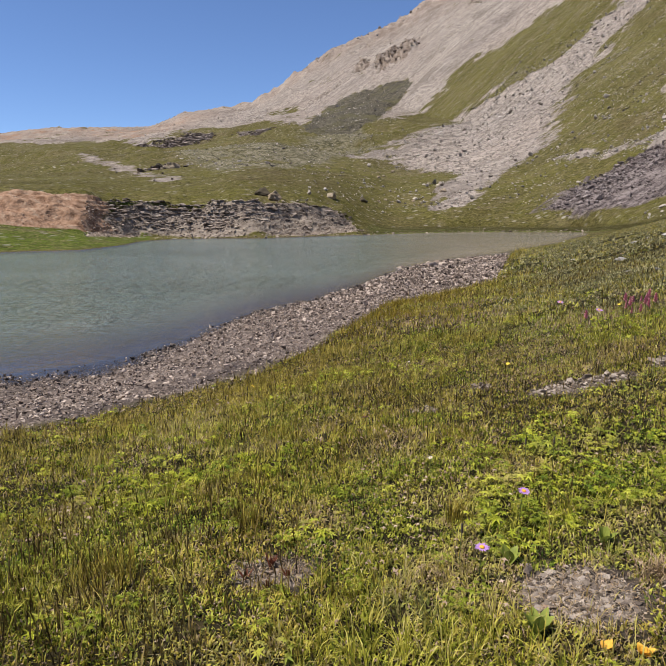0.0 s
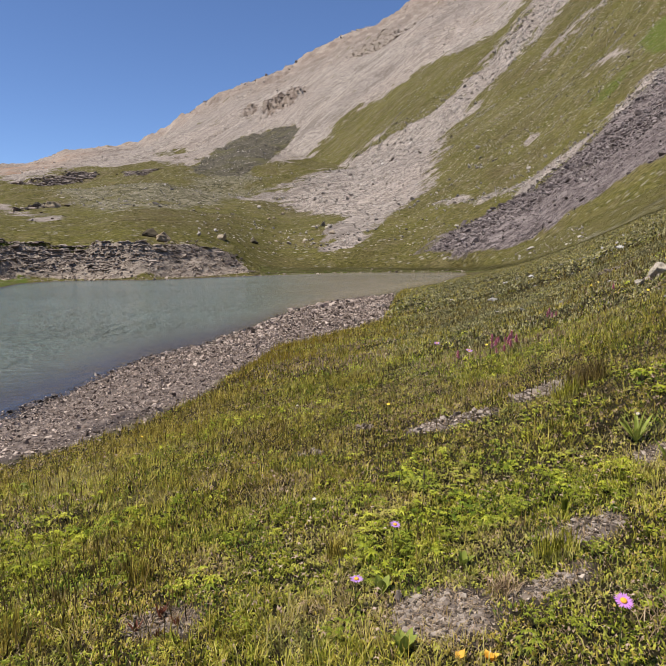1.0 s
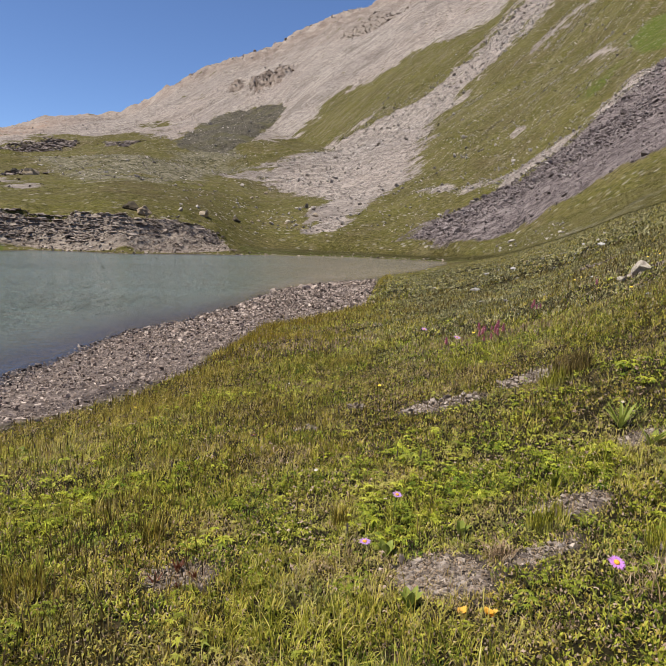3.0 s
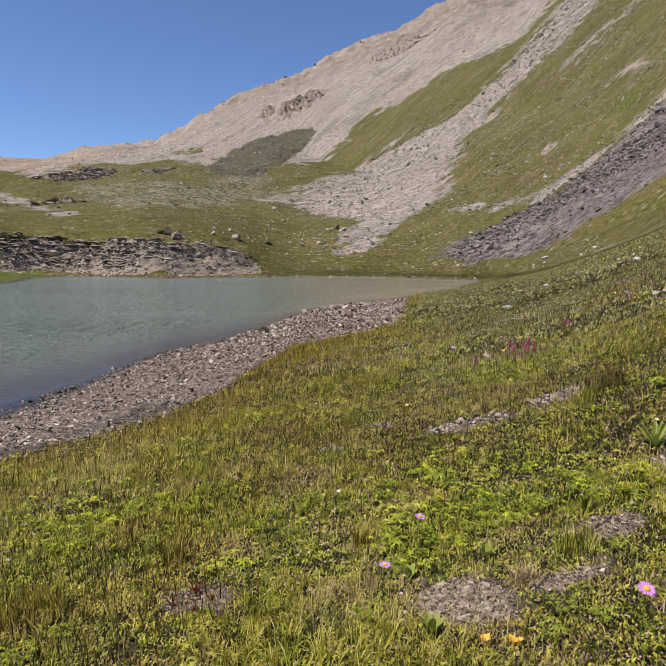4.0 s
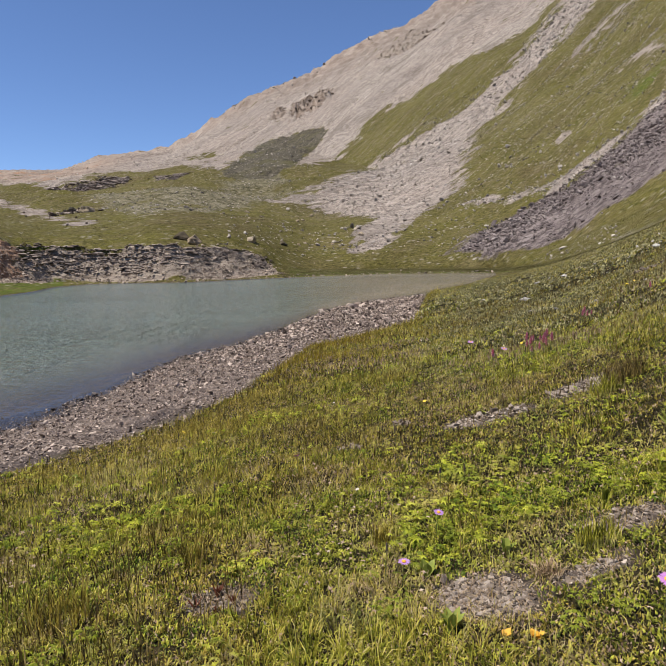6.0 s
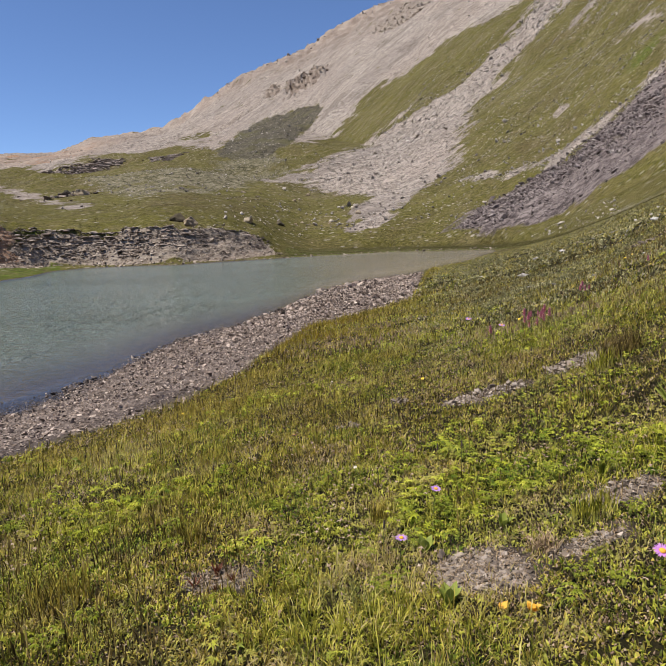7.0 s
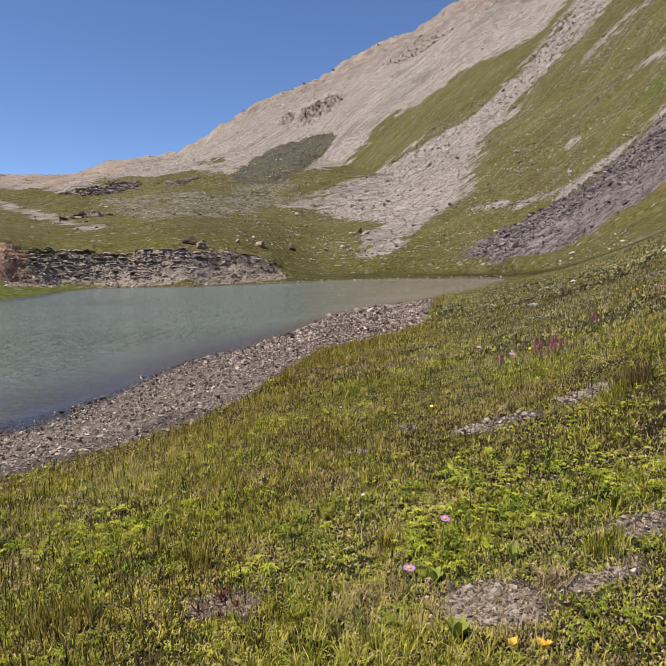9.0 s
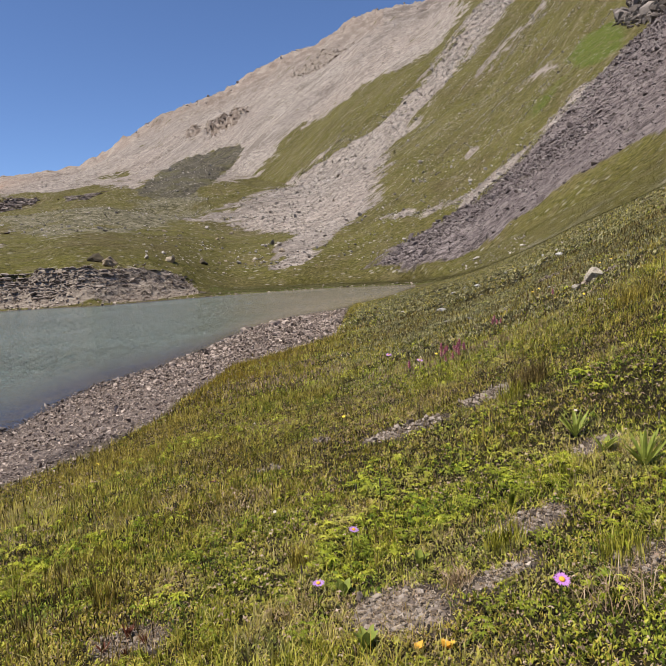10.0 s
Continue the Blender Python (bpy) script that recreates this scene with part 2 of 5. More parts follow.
    def island(self):
        return self.node("ShaderNodeNewGeometry").outputs["Random Per Island"]

    def one(self):
        return self.node("ShaderNodeObjectInfo").outputs["Random"]


def ground_material():
    m = Mat("alpine_ground")
    pale, dark, red, rock = m.attr("mask_a")
    beach, lush, grey, meadow = m.attr("mask_b")
    heath, crag, warm, damp = m.attr("mask_c")
    rills, strata = m.attr("mask_d")[:2]
    patchy = m.noise(0.11, 8, 0.68)
    fine = m.noise(1.3, 3, 0.65)
    rill = m.noise(1.0, 3, 0.6, m.stretched(0.85, 0.035, 0.035, radians(-44)))
    fall = m.stretched(0.30, 0.022, 0.022, radians(-44))       # streaks down the mountain side
    streak = m.noise(1.0, 6, 0.6, fall)
    jitter = m.math("ADD", m.math("MULTIPLY", patchy, 0.7), m.math("MULTIPLY", streak, 0.7))
    jitter = m.math("SUBTRACT", jitter, 0.70)

    def edged(mask, amount=2.4, sharp=6.0):
        v = m.math("MULTIPLY_ADD", m.math("MULTIPLY", jitter, m.math("MULTIPLY", mask, 4.0, clamp=True)), amount, mask)
        v = m.math("SUBTRACT", v, 0.5)
        return m.math("MULTIPLY_ADD", v, sharp, 0.5, clamp=True)

    rubbly = m.math("MULTIPLY", rills, m.ramp(m.noise(0.9, 4, 0.75), (0.46, 0.0), (0.56, 1.0)))       # broken lines of stones, not smears
    # turf of the slopes
    turf = m.ramp(m.noise(0.05, 8, 0.7), (0.32, (0.092, 0.072, 0.030)), (0.44, (0.090, 0.083, 0.022)), (0.55, (0.104, 0.104, 0.018)), (0.70, (0.170, 0.142, 0.062)))
    turf = m.mix(m.math("MULTIPLY", m.ramp(streak, (0.42, 0.35), (0.56, 0.0)), rills), turf, (0.070, 0.066, 0.026))
    turf = m.mix(m.math("MULTIPLY", m.ramp(streak, (0.54, 0.0), (0.66, 0.8)), rubbly), turf, (0.165, 0.150, 0.068))
    turf = m.mix(m.math("MULTIPLY", m.ramp(rill, (0.52, 0.0), (0.60, 0.95)), rubbly), turf, (0.245, 0.213, 0.145))
    turf = m.mix(m.math("MULTIPLY", m.ramp(rill, (0.36, 0.6), (0.46, 0.0)), rubbly), turf, (0.050, 0.046, 0.016))
    turf = m.mix(m.math("MULTIPLY", m.ramp(fine, (0.42, 0.0), (0.66, 1.0)), 0.45), turf, (0.195, 0.188, 0.070))
    turf = m.mix(edged(lush, 1.3, 3.0), turf, m.mix(m.noise(2.4, 3, 0.7), (0.056, 0.088, 0.012), (0.128, 0.165, 0.024)))
    turf = m.mix(m.ramp(m.noise(0.30, 6, 0.7), (0.52, 0.0), (0.66, 0.65)), turf, (0.165, 0.142, 0.075))
    turf = m.mix(m.ramp(m.noise(1.9, 2, 0.6), (0.34, 0.6), (0.47, 0.0)), turf, (0.036, 0.038, 0.014))
    turf = m.mix(m.ramp(m.noise(2.7, 2, 0.6), (0.55, 0.0), (0.66, 0.75)), turf, (0.215, 0.198, 0.085))
    # stones strewn over it
    cell = m.voronoi(1.1, "Color")
    strewn = m.math("MULTIPLY", m.ramp(cell, (0.62, 0.0), (0.68, 1.0)), m.ramp(m.voronoi(1.1), (0.26, 1.0), (0.40, 0.0)))
    strewn = m.math("MULTIPLY", strewn, m.ramp(patchy, (0.38, 0.05), (0.60, 1.0)))
    # screes: blocks in every size
    def cells(scale):
        n = m.node("ShaderNodeSeparateColor")
        m.link(m.voronoi(scale, "Color"), n.inputs[0])
        return n.outputs[0]

    tone = m.math("ADD", m.math("ADD", m.math("MULTIPLY", cells(1.5), 0.36), m.math("MULTIPLY", cells(3.6), 0.32)), m.math("ADD", m.math("MULTIPLY", cells(0.8), 0.22), m.math("MULTIPLY", cells(0.35), 0.10)))
    turf = m.mix(0.30, turf, m.ramp(cells(2.6), (0.1, 0.16), (0.9, 0.72)), "OVERLAY")
    broad = m.noise(0.018, 6, 0.6)
    palec = m.ramp(tone, (0.20, (0.085, 0.071, 0.062)), (0.40, (0.222, 0.185, 0.157)), (0.74, (0.408, 0.349, 0.299)))
    palec = m.mix(m.ramp(broad, (0.42, 0.0), (0.62, 0.6)), palec, m.ramp(tone, (0.22, (0.105, 0.080, 0.067)), (0.7, (0.372, 0.300, 0.250))))
    palec = m.mix(m.math("MULTIPLY", m.ramp(m.noise(1.0, 7, 0.7, m.stretched(0.9, 0.07, 0.07, radians(-44))), (0.50, 0.0), (0.64, 1.0)), 0.45), palec, (0.450, 0.392, 0.345))
    palec = m.mix(m.ramp(m.noise(1.0, 5, 0.6, m.stretched(0.05, 0.008, 0.02, radians(-44))), (0.46, 0.0), (0.62, 0.45)), palec, (0.235, 0.196, 0.172))
    palec = m.mix(m.math("MULTIPLY", m.ramp(streak, (0.52, 0.0), (0.64, 1.0)), 0.60), palec, (0.150, 0.123, 0.105))
    palec = m.mix(m.ramp(m.noise(0.55, 4, 0.7), (0.33, 0.50), (0.43, 0.0)), palec, (0.105, 0.088, 0.076))      # lone dark blocks and gaps
    palec = m.mix(m.math("MULTIPLY", strata, m.ramp(m.noise(0.10, 6, 0.7, m.stretched(0.25, 1.0, 1.6, radians(60))), (0.42, 0.0), (0.56, 0.75))), palec, (0.140, 0.113, 0.097))     # beds of darker rock below the ridge
    palec = m.mix(m.math("MULTIPLY", warm, 0.6), palec, m.ramp(m.noise(0.06, 6, 0.65, m.stretched(2.2, 0.5, 0.5)), (0.35, (0.195, 0.132, 0.098)), (0.55, (0.345, 0.262, 0.205)), (0.68, (0.450, 0.385, 0.310))))
    darkc = m.ramp(tone, (0.22, (0.030, 0.023, 0.022)), (0.44, (0.118, 0.094, 0.088)), (0.75, (0.255, 0.212, 0.198)))
    darkc = m.mix(m.ramp(broad, (0.40, 0.0), (0.60, 0.4)), darkc, (0.115, 0.093, 0.090))
    redc = m.ramp(fine, (0.30, (0.17, 0.092, 0.055)), (0.52, (0.32, 0.200, 0.133)), (0.75, (0.41, 0.30, 0.215)))
    rockc = m.ramp(m.noise(0.9, 8, 0.7, m.stretched(1, 1, 3.2)), (0.36, (0.050, 0.040, 0.032)), (0.45, (0.220, 0.177, 0.142)), (0.66, (0.380, 0.318, 0.256)))
    heathc = m.ramp(tone, (0.20, (0.024, 0.021, 0.017)), (0.46, (0.066, 0.057, 0.042)), (0.76, (0.130, 0.114, 0.085)))
    heathc = m.mix(m.ramp(m.noise(0.045, 6, 0.65), (0.50, 0.0), (0.62, 0.6)), heathc, (0.090, 0.082, 0.034))
    cragc = m.ramp(m.noise(0.16, 8, 0.75, m.stretched(1.2, 0.6, 1.4, radians(-44))), (0.34, (0.050, 0.040, 0.034)), (0.47, (0.185, 0.142, 0.115)), (0.64, (0.340, 0.280, 0.232)))
    greyc = m.ramp(tone, (0.22, (0.034, 0.031, 0.016)), (0.45, (0.108, 0.096, 0.056)), (0.75, (0.215, 0.187, 0.132)))
    beachc = m.ramp(m.math("ADD", m.math("MULTIPLY", m.noise(9.0, 3, 0.6), 0.4), m.math("MULTIPLY", m.noise(34.0, 3, 0.6), 0.6)), (0.36, (0.040, 0.031, 0.027)), (0.50, (0.128, 0.099, 0.084)), (0.64, (0.300, 0.240, 0.202)))
    # brown soil, taken near black: shade between the plants is put into its colour
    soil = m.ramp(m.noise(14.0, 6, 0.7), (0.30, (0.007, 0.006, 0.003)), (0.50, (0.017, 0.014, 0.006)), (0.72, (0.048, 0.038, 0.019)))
    turf = m.mix(1.0, turf, (0.79, 0.725, 0.75), "MULTIPLY")
    c = m.mix(m.math("MULTIPLY", strewn, 0.75), turf, (0.320, 0.288, 0.248))
    c = m.mix(edged(grey, 2.8, 3.0), c, greyc)
    pe, de, re, ke = edged(pale, 3.3), edged(dark, 2.2), edged(red, 1.2), edged(rock, 1.5)
    c = m.mix(pe, c, palec)
    c = m.mix(de, c, darkc)
    c = m.mix(edged(heath, 0.9, 5.0), c, heathc)
    c = m.mix(edged(crag, 1.5, 5.0), c, cragc)
    c = m.mix(ke, c, rockc)
    c = m.mix(re, c, redc)
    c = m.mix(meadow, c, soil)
    c = m.mix(beach, c, beachc)
    pos = m.node("ShaderNodeSeparateXYZ")
    m.link(m.co, pos.inputs[0])
    wet = m.math("MULTIPLY", beach, m.ramp(m.math("MULTIPLY_ADD", pos.outputs[2], -8.0, 0.45), (0.0, 0.0), (0.6, 1.0)))
    c = m.mix(wet, c, m.mix(0.4, c, (0.045, 0.040, 0.040)))       # gravel under and at the water is wet
    c = m.mix(m.math("MULTIPLY", damp, 0.75), c, (0.040, 0.032, 0.031))       # seeping mud below the turf
    stony = m.math("MAXIMUM", m.math("MAXIMUM", pe, de), ke)
    rough_h = m.math("ADD", m.math("MULTIPLY", tone, stony), m.math("MULTIPLY", m.noise(2.0, 2, 0.6), 0.8))
    near = m.math("MAXIMUM", meadow, beach)
    nrm = m.bump(rough_h, 1.0, 0.28)
    nrm = m.bump(m.math("MULTIPLY", m.noise(30, 4, 0.7), near), 0.5, 0.02, nrm)
    m.set(Base_Color=c, Roughness=0.95, Normal=nrm)
    m.bsdf.inputs["Specular IOR Level"].default_value = 0.06
    return m.m


def water_material():
    m = Mat("milky_lake_water")
    depth = m.attr("depth")[0]
    swell = m.noise(4.0, 5, 0.65, m.stretched(0.75, 1.0, 1, radians(8)))
    swell = m.math("ADD", swell, m.math("MULTIPLY", m.noise(1.5, 4, 0.65, m.stretched(1.0, 0.42, 1, radians(-6))), 1.6))
    silt = m.attr("depth")[1]
    gust = m.ramp(m.noise(0.06, 4, 0.6, m.stretched(0.6, 1.6, 1, 0.2)), (0.40, 0.55), (0.66, 1.1))
    bed = m.ramp(m.noise(7.0, 4, 0.7), (0.35, (0.034, 0.033, 0.040)), (0.65, (0.070, 0.064, 0.068)))
    c = m.mix(m.ramp(depth, (0.15, 0.0), (0.85, 1.0)), bed, m.mix(m.noise(0.05, 3), (0.134, 0.170, 0.152), (0.168, 0.198, 0.174)))
    c = m.mix(m.math("MULTIPLY", silt, m.ramp(m.noise(0.12, 4, 0.6, m.stretched(0.5, 1.5, 1)), (0.3, 0.6), (0.6, 1.0))), c, (0.200, 0.168, 0.122))
    m.set(Base_Color=c, Roughness=0.13, Normal=m.bump(m.math("MULTIPLY", swell, m.math("MULTIPLY", gust, m.ramp(depth, (0.08, 0.05), (0.40, 0.32), (0.85, 1.0)))), 1.0, 0.45), IOR=1.33)
    m.set(Alpha=m.ramp(depth, (0.0, 0.35), (0.10, 1.0)))
    return m.m


def stone_material(name, lo, mid, hi, per_object, scale=30.0):
    m = Mat(name)
    rnd = m.one() if per_object else m.island()
    c = m.ramp(rnd, (0.0, lo), (0.5, mid), (1.0, hi))
    grain = m.noise(scale, 6, 0.7)
    c = m.mix(0.55, c, m.ramp(grain, (0.3, 0.25), (0.7, 0.85)), "OVERLAY")
    m.set(Base_Color=c, Roughness=0.9, Normal=m.bump(grain, 0.5, 0.25 / scale))
    m.bsdf.inputs["Specular IOR Level"].default_value = 0.2
    return m.m


def blade_material(name, *cols, patch=0.6, through=0.25, dry=None, cool=None, clumps=15.0):
    """Leaves and blades: each one its own tint, drifting over the meadow."""
    m = Mat(name)
    drift = m.noise(patch, 4, 0.6)
    clump = m.ramp(m.noise(clumps, 3, 0.6), (0.34, 0.0), (0.66, 1.0))      # whole plants differ, not blades alone
    fac = m.math("ADD", m.math("MULTIPLY", m.island(), 0.55), m.math("MULTIPLY", clump, 0.50))
    fac = m.math("ADD", fac, m.math("MULTIPLY", drift, 0.5))
    fac = m.math("SUBTRACT", fac, 0.28, clamp=True)
    n = len(cols) - 1
    c = m.ramp(fac, *[(i / n, col) for i, col in enumerate(cols)])
    if dry:
        c = m.mix(m.math("MULTIPLY", m.ramp(m.noise(2.3, 4, 0.65), (0.50, 0.0), (0.62, 1.0)), m.ramp(m.island(), (0.2, 1.0), (0.75, 0.25))), c, dry)
    if cool:
        c = m.mix(m.math("MULTIPLY", m.ramp(m.noise(3.6, 4, 0.6), (0.48, 0.0), (0.62, 0.65)), m.ramp(m.island(), (0.3, 1.0), (0.8, 0.1))), c, m.mix(m.island(), cool, tuple(v * 2.6 for v in cool)))
    m.set(Base_Color=c, Roughness=0.5)
    m.bsdf.inputs["Specular IOR Level"].default_value = 0.12
    tr = m.node("ShaderNodeBsdfTranslucent")
    m.link(c, tr.inputs[0])
    mix = m.node("ShaderNodeMixShader")
    mix.inputs[0].default_value = through
    m.t.links.new(m.bsdf.outputs[0], mix.inputs[1])
    m.t.links.new(tr.outputs[0], mix.inputs[2])
    m.t.links.new(mix.outputs[0], m.out.inputs[0])
    return m.m


def plain_material(name, colour, rough=0.6, var=0.25, scale=60.0):
    m = Mat(name)
    c = m.mix(m.noise(scale, 3), tuple(v * (1 - var) for v in colour), tuple(min(1, v * (1 + var)) for v in colour))
    m.set(Base_Color=c, Roughness=rough)
    return m.m


GROUND = ground_material()
WATER = water_material()
GREYLEAF = blade_material("grey_green_hillside_leaves", (0.042, 0.040, 0.018), (0.160, 0.146, 0.062), (0.365, 0.328, 0.155), (0.62, 0.555, 0.310), through=0.2)
GRASS = blade_material("meadow_grass_blades", (0.020, 0.024, 0.004), (0.115, 0.117, 0.012), (0.350, 0.325, 0.036), (0.56, 0.490, 0.095), (0.66, 0.56, 0.25), dry=(0.46, 0.34, 0.19), cool=(0.062, 0.104, 0.014))
SLOPE_GRASS = blade_material("olive_slope_grass", (0.060, 0.051, 0.019), (0.100, 0.084, 0.028), (0.144, 0.121, 0.047), (0.215, 0.185, 0.098), patch=0.05, through=0.15, clumps=0.4)
SEDGE = blade_material("olive_brown_sedge", (0.034, 0.026, 0.007), (0.190, 0.148, 0.026), (0.500, 0.390, 0.075), (0.74, 0.60, 0.170), through=0.3)
HERB = blade_material("yellow_green_herb_leaves", (0.022, 0.030, 0.005), (0.130, 0.150, 0.018), (0.430, 0.430, 0.050), (0.68, 0.64, 0.120), dry=(0.42, 0.31, 0.14), cool=(0.070, 0.128, 0.016), patch=1.2, through=0.28)
LOBED = blade_material("fresh_lobed_herb_leaves", (0.050, 0.072, 0.009), (0.215, 0.250, 0.022), (0.470, 0.480, 0.045), (0.66, 0.64, 0.110), dry=(0.46, 0.38, 0.12), cool=(0.100, 0.160, 0.020), patch=1.2, through=0.30, clumps=10.0)
WITHERED = blade_material("pinkish_brown_dead_leaves", (0.130, 0.082, 0.054), (0.37, 0.255, 0.180), (0.62, 0.470, 0.360), through=0.15)
MAUVE = blade_material("mauve_grass_head", (0.130, 0.080, 0.046), (0.330, 0.225, 0.140), (0.540, 0.410, 0.280), through=0.2)
BROAD = blade_material("broad_fresh_leaves", (0.170, 0.205, 0.038), (0.310, 0.345, 0.068), (0.46, 0.48, 0.14), patch=4.0, through=0.28)
YELLOW_SEDGE = blade_material("golden_sedge", (0.14, 0.095, 0.014), (0.30, 0.215, 0.025), (0.46, 0.34, 0.045), through=0.35)
STALK = blade_material("dark_brown_stalks", (0.018, 0.013, 0.006), (0.070, 0.048, 0.018), (0.21, 0.15, 0.045), (0.40, 0.30, 0.11), through=0.1)
STRAW = blade_material("dry_straw", (0.17, 0.105, 0.060), (0.36, 0.25, 0.14), (0.56, 0.44, 0.29), through=0.2)
REDLEAF = blade_material("rusty_red_leaves", (0.10, 0.028, 0.018), (0.17, 0.06, 0.03), (0.22, 0.11, 0.06), through=0.25)
PALE_STONE = stone_material("pale_scree_stone", (0.190, 0.162, 0.138), (0.310, 0.268, 0.232), (0.450, 0.398, 0.352), False, 1.6)
DARK_STONE = stone_material("purple_grey_scree_stone", (0.078, 0.062, 0.058), (0.142, 0.114, 0.107), (0.250, 0.209, 0.196), False, 1.6)
BEACH_STONE = stone_material("mauve_brown_beach_stone", (0.050, 0.037, 0.031), (0.225, 0.170, 0.135), (0.50, 0.402, 0.330), False, 25.0)
BEACH_PIECE = stone_material("beach_stone_single", (0.050, 0.037, 0.031), (0.225, 0.170, 0.135), (0.50, 0.402, 0.330), True, 25.0)
CHIP = stone_material("grey_shale_chip", (0.120, 0.091, 0.071), (0.230, 0.184, 0.146), (0.38, 0.318, 0.262), True, 40.0)
BANK_STONE = stone_material("brown_bank_stone", (0.105, 0.078, 0.062), (0.290, 0.228, 0.182), (0.430, 0.354, 0.286), False, 3.0)
CRAG_STONE = stone_material("brown_crag_stone", (0.115, 0.088, 0.070), (0.225, 0.176, 0.143), (0.350, 0.288, 0.240), False, 0.9)
CLIFF_STONE = stone_material("dark_brown_cliff_stone", (0.062, 0.050, 0.042), (0.125, 0.102, 0.086), (0.235, 0.196, 0.168), False, 0.8)
LEDGE_STONE = stone_material("dark_layered_ledge_stone", (0.068, 0.053, 0.045), (0.178, 0.141, 0.118), (0.330, 0.270, 0.225), False, 3.0)
RED_STONE = stone_material("rusty_bank_stone", (0.12, 0.064, 0.040), (0.29, 0.175, 0.115), (0.43, 0.31, 0.22), False, 4.0)
BOULDER = stone_material("weathered_boulder", (0.262, 0.201, 0.135), (0.344, 0.275, 0.197), (0.410, 0.353, 0.279), True, 2.2)
BOULDER_DARK = stone_material("dark_lichened_boulder", (0.040, 0.034, 0.024), (0.07, 0.055, 0.035), (0.10, 0.08, 0.05), True, 2.2)

# ---- ground ----
PALE_FACE = [(-105.2, 228.5), (-116.0, 295.5), (-97.1, 333.5), (-58.3, 286.0), (-38.6, 256.5), (-21.5, 222.2), (-7.9, 269.2), (16.3, 323.8), (37.2, 319.8), (65.5, 325.7), (81.9, 315.4), (103.1, 331.8), (118.4, 346.3), (200.5, 593.4), (48.2, 646.2), (-78.8, 653.9), (-178.6, 666.6), (-320.7, 702.4)]
PALE_RUN = [(1.9, 92.1), (6.2, 89.2), (8.7, 101.3), (12.8, 113.4), (18.2, 124.6), (23.1, 128.9), (29.0, 148.7), (37.7, 178.4), (40.2, 196.7), (50.0, 205.2), (66.8, 226.8), (89.2, 249.3), (112.7, 272.7), (144.9, 313.8), (155.6, 379.3), (107.3, 313.0), (66.9, 256.3), (60.5, 257.3), (45.2, 246.8), (29.5, 251.7), (14.3, 248.8), (-0.6, 210.2), (-9.2, 162.8), (-4.2, 142.1), (4.9, 128.9), (5.1, 114.2), (3.2, 101.4)]
PALE_TONGUE = [(-10.5, 185.6), (-0.6, 216.9), (12.8, 252.4), (5.4, 221.4), (-2.9, 180.5), (-9.8, 154.6), (-16.4, 147.7)]
TAN_EDGE = [(21.5, 117.8), (28.2, 105.5), (32.2, 99.1), (38.1, 95.7), (43.6, 95.2), (55.4, 107.0), (61.6, 104.0), (69.5, 111.7), (53.6, 90.6), (45.6, 92.1), (37.1, 89.7), (31.2, 90.1), (26.6, 99.5)]
STREAK_A = [(64.3, 150.7), (71.9, 163.9), (78.4, 160.1), (72.4, 146.5), (64.4, 140.3)]
STREAK_B = [(42.7, 127.7), (45.3, 131.7), (46.6, 129.3), (44.9, 125.0), (42.2, 122.3)]
STREAK_C = [(75.0, 217.6), (91.4, 226.7), (115.1, 249.2), (117.4, 235.7), (97.3, 221.5), (79.4, 208.7)]
DARK_RUN = [(14.9, 85.0), (20.0, 89.7), (27.9, 92.1), (32.4, 89.8), (37.9, 90.1), (46.1, 94.5), (56.7, 100.8), (69.5, 111.7), (83.2, 121.0), (90.4, 114.9), (42.8, 51.7), (35.4, 51.3), (34.4, 56.0), (32.5, 58.7), (30.7, 63.1), (28.2, 64.0), (25.3, 67.8), (22.3, 72.4), (18.4, 78.2)]
GREY_RUN = [(20.6, 50.3), (20.5, 42.1), (24.2, 43.2), (26.1, 37.9), (25.9, 32.7), (10.9, 13.7), (13.5, 19.6), (12.7, 21.9), (11.3, 23.3)]
LUSH_PATCH = [(75.8, 147.2), (90.5, 165.2), (94.2, 159.0), (85.6, 139.2), (79.1, 128.0), (70.3, 115.2), (64.6, 113.5), (65.4, 121.0)]
YELLOW_PATCH = [(51.5, 122.2), (60.4, 131.7), (67.3, 135.8), (69.3, 132.8), (62.5, 119.8), (58.1, 113.9), (52.6, 111.1), (49.9, 112.5)]
RED_BANK = [(-42.2, 52.8), (-37.3, 51.9), (-32.8, 58.2), (-31.9, 60.9), (-31.1, 60.7), (-30.8, 57.3), (-29.7, 58.0), (-30.0, 52.6), (-34.2, 47.1), (-36.5, 45.2)]
GREY_BANK = [(-31.9, 56.9), (-31.6, 60.8), (-29.9, 64.2), (-23.7, 66.4), (-19.6, 65.7), (-16.5, 68.4), (-12.9, 71.5), (-9.5, 75.4), (-6.4, 72.2), (-12.4, 63.9), (-19.6, 61.6), (-25.8, 62.3), (-28.3, 60.5), (-27.8, 49.2)]
SOIL_LEFT = [(-120.7, 212.1), (-87.9, 166.3), (-71.7, 135.5), (-62.4, 127.7), (-53.9, 116.4), (-44.4, 100.3), (-42.6, 102.4), (-38.5, 100.0), (-37.0, 94.2), (-37.1, 86.3), (-42.1, 92.1), (-56.3, 114.9), (-65.1, 122.8), (-77.4, 135.8)]
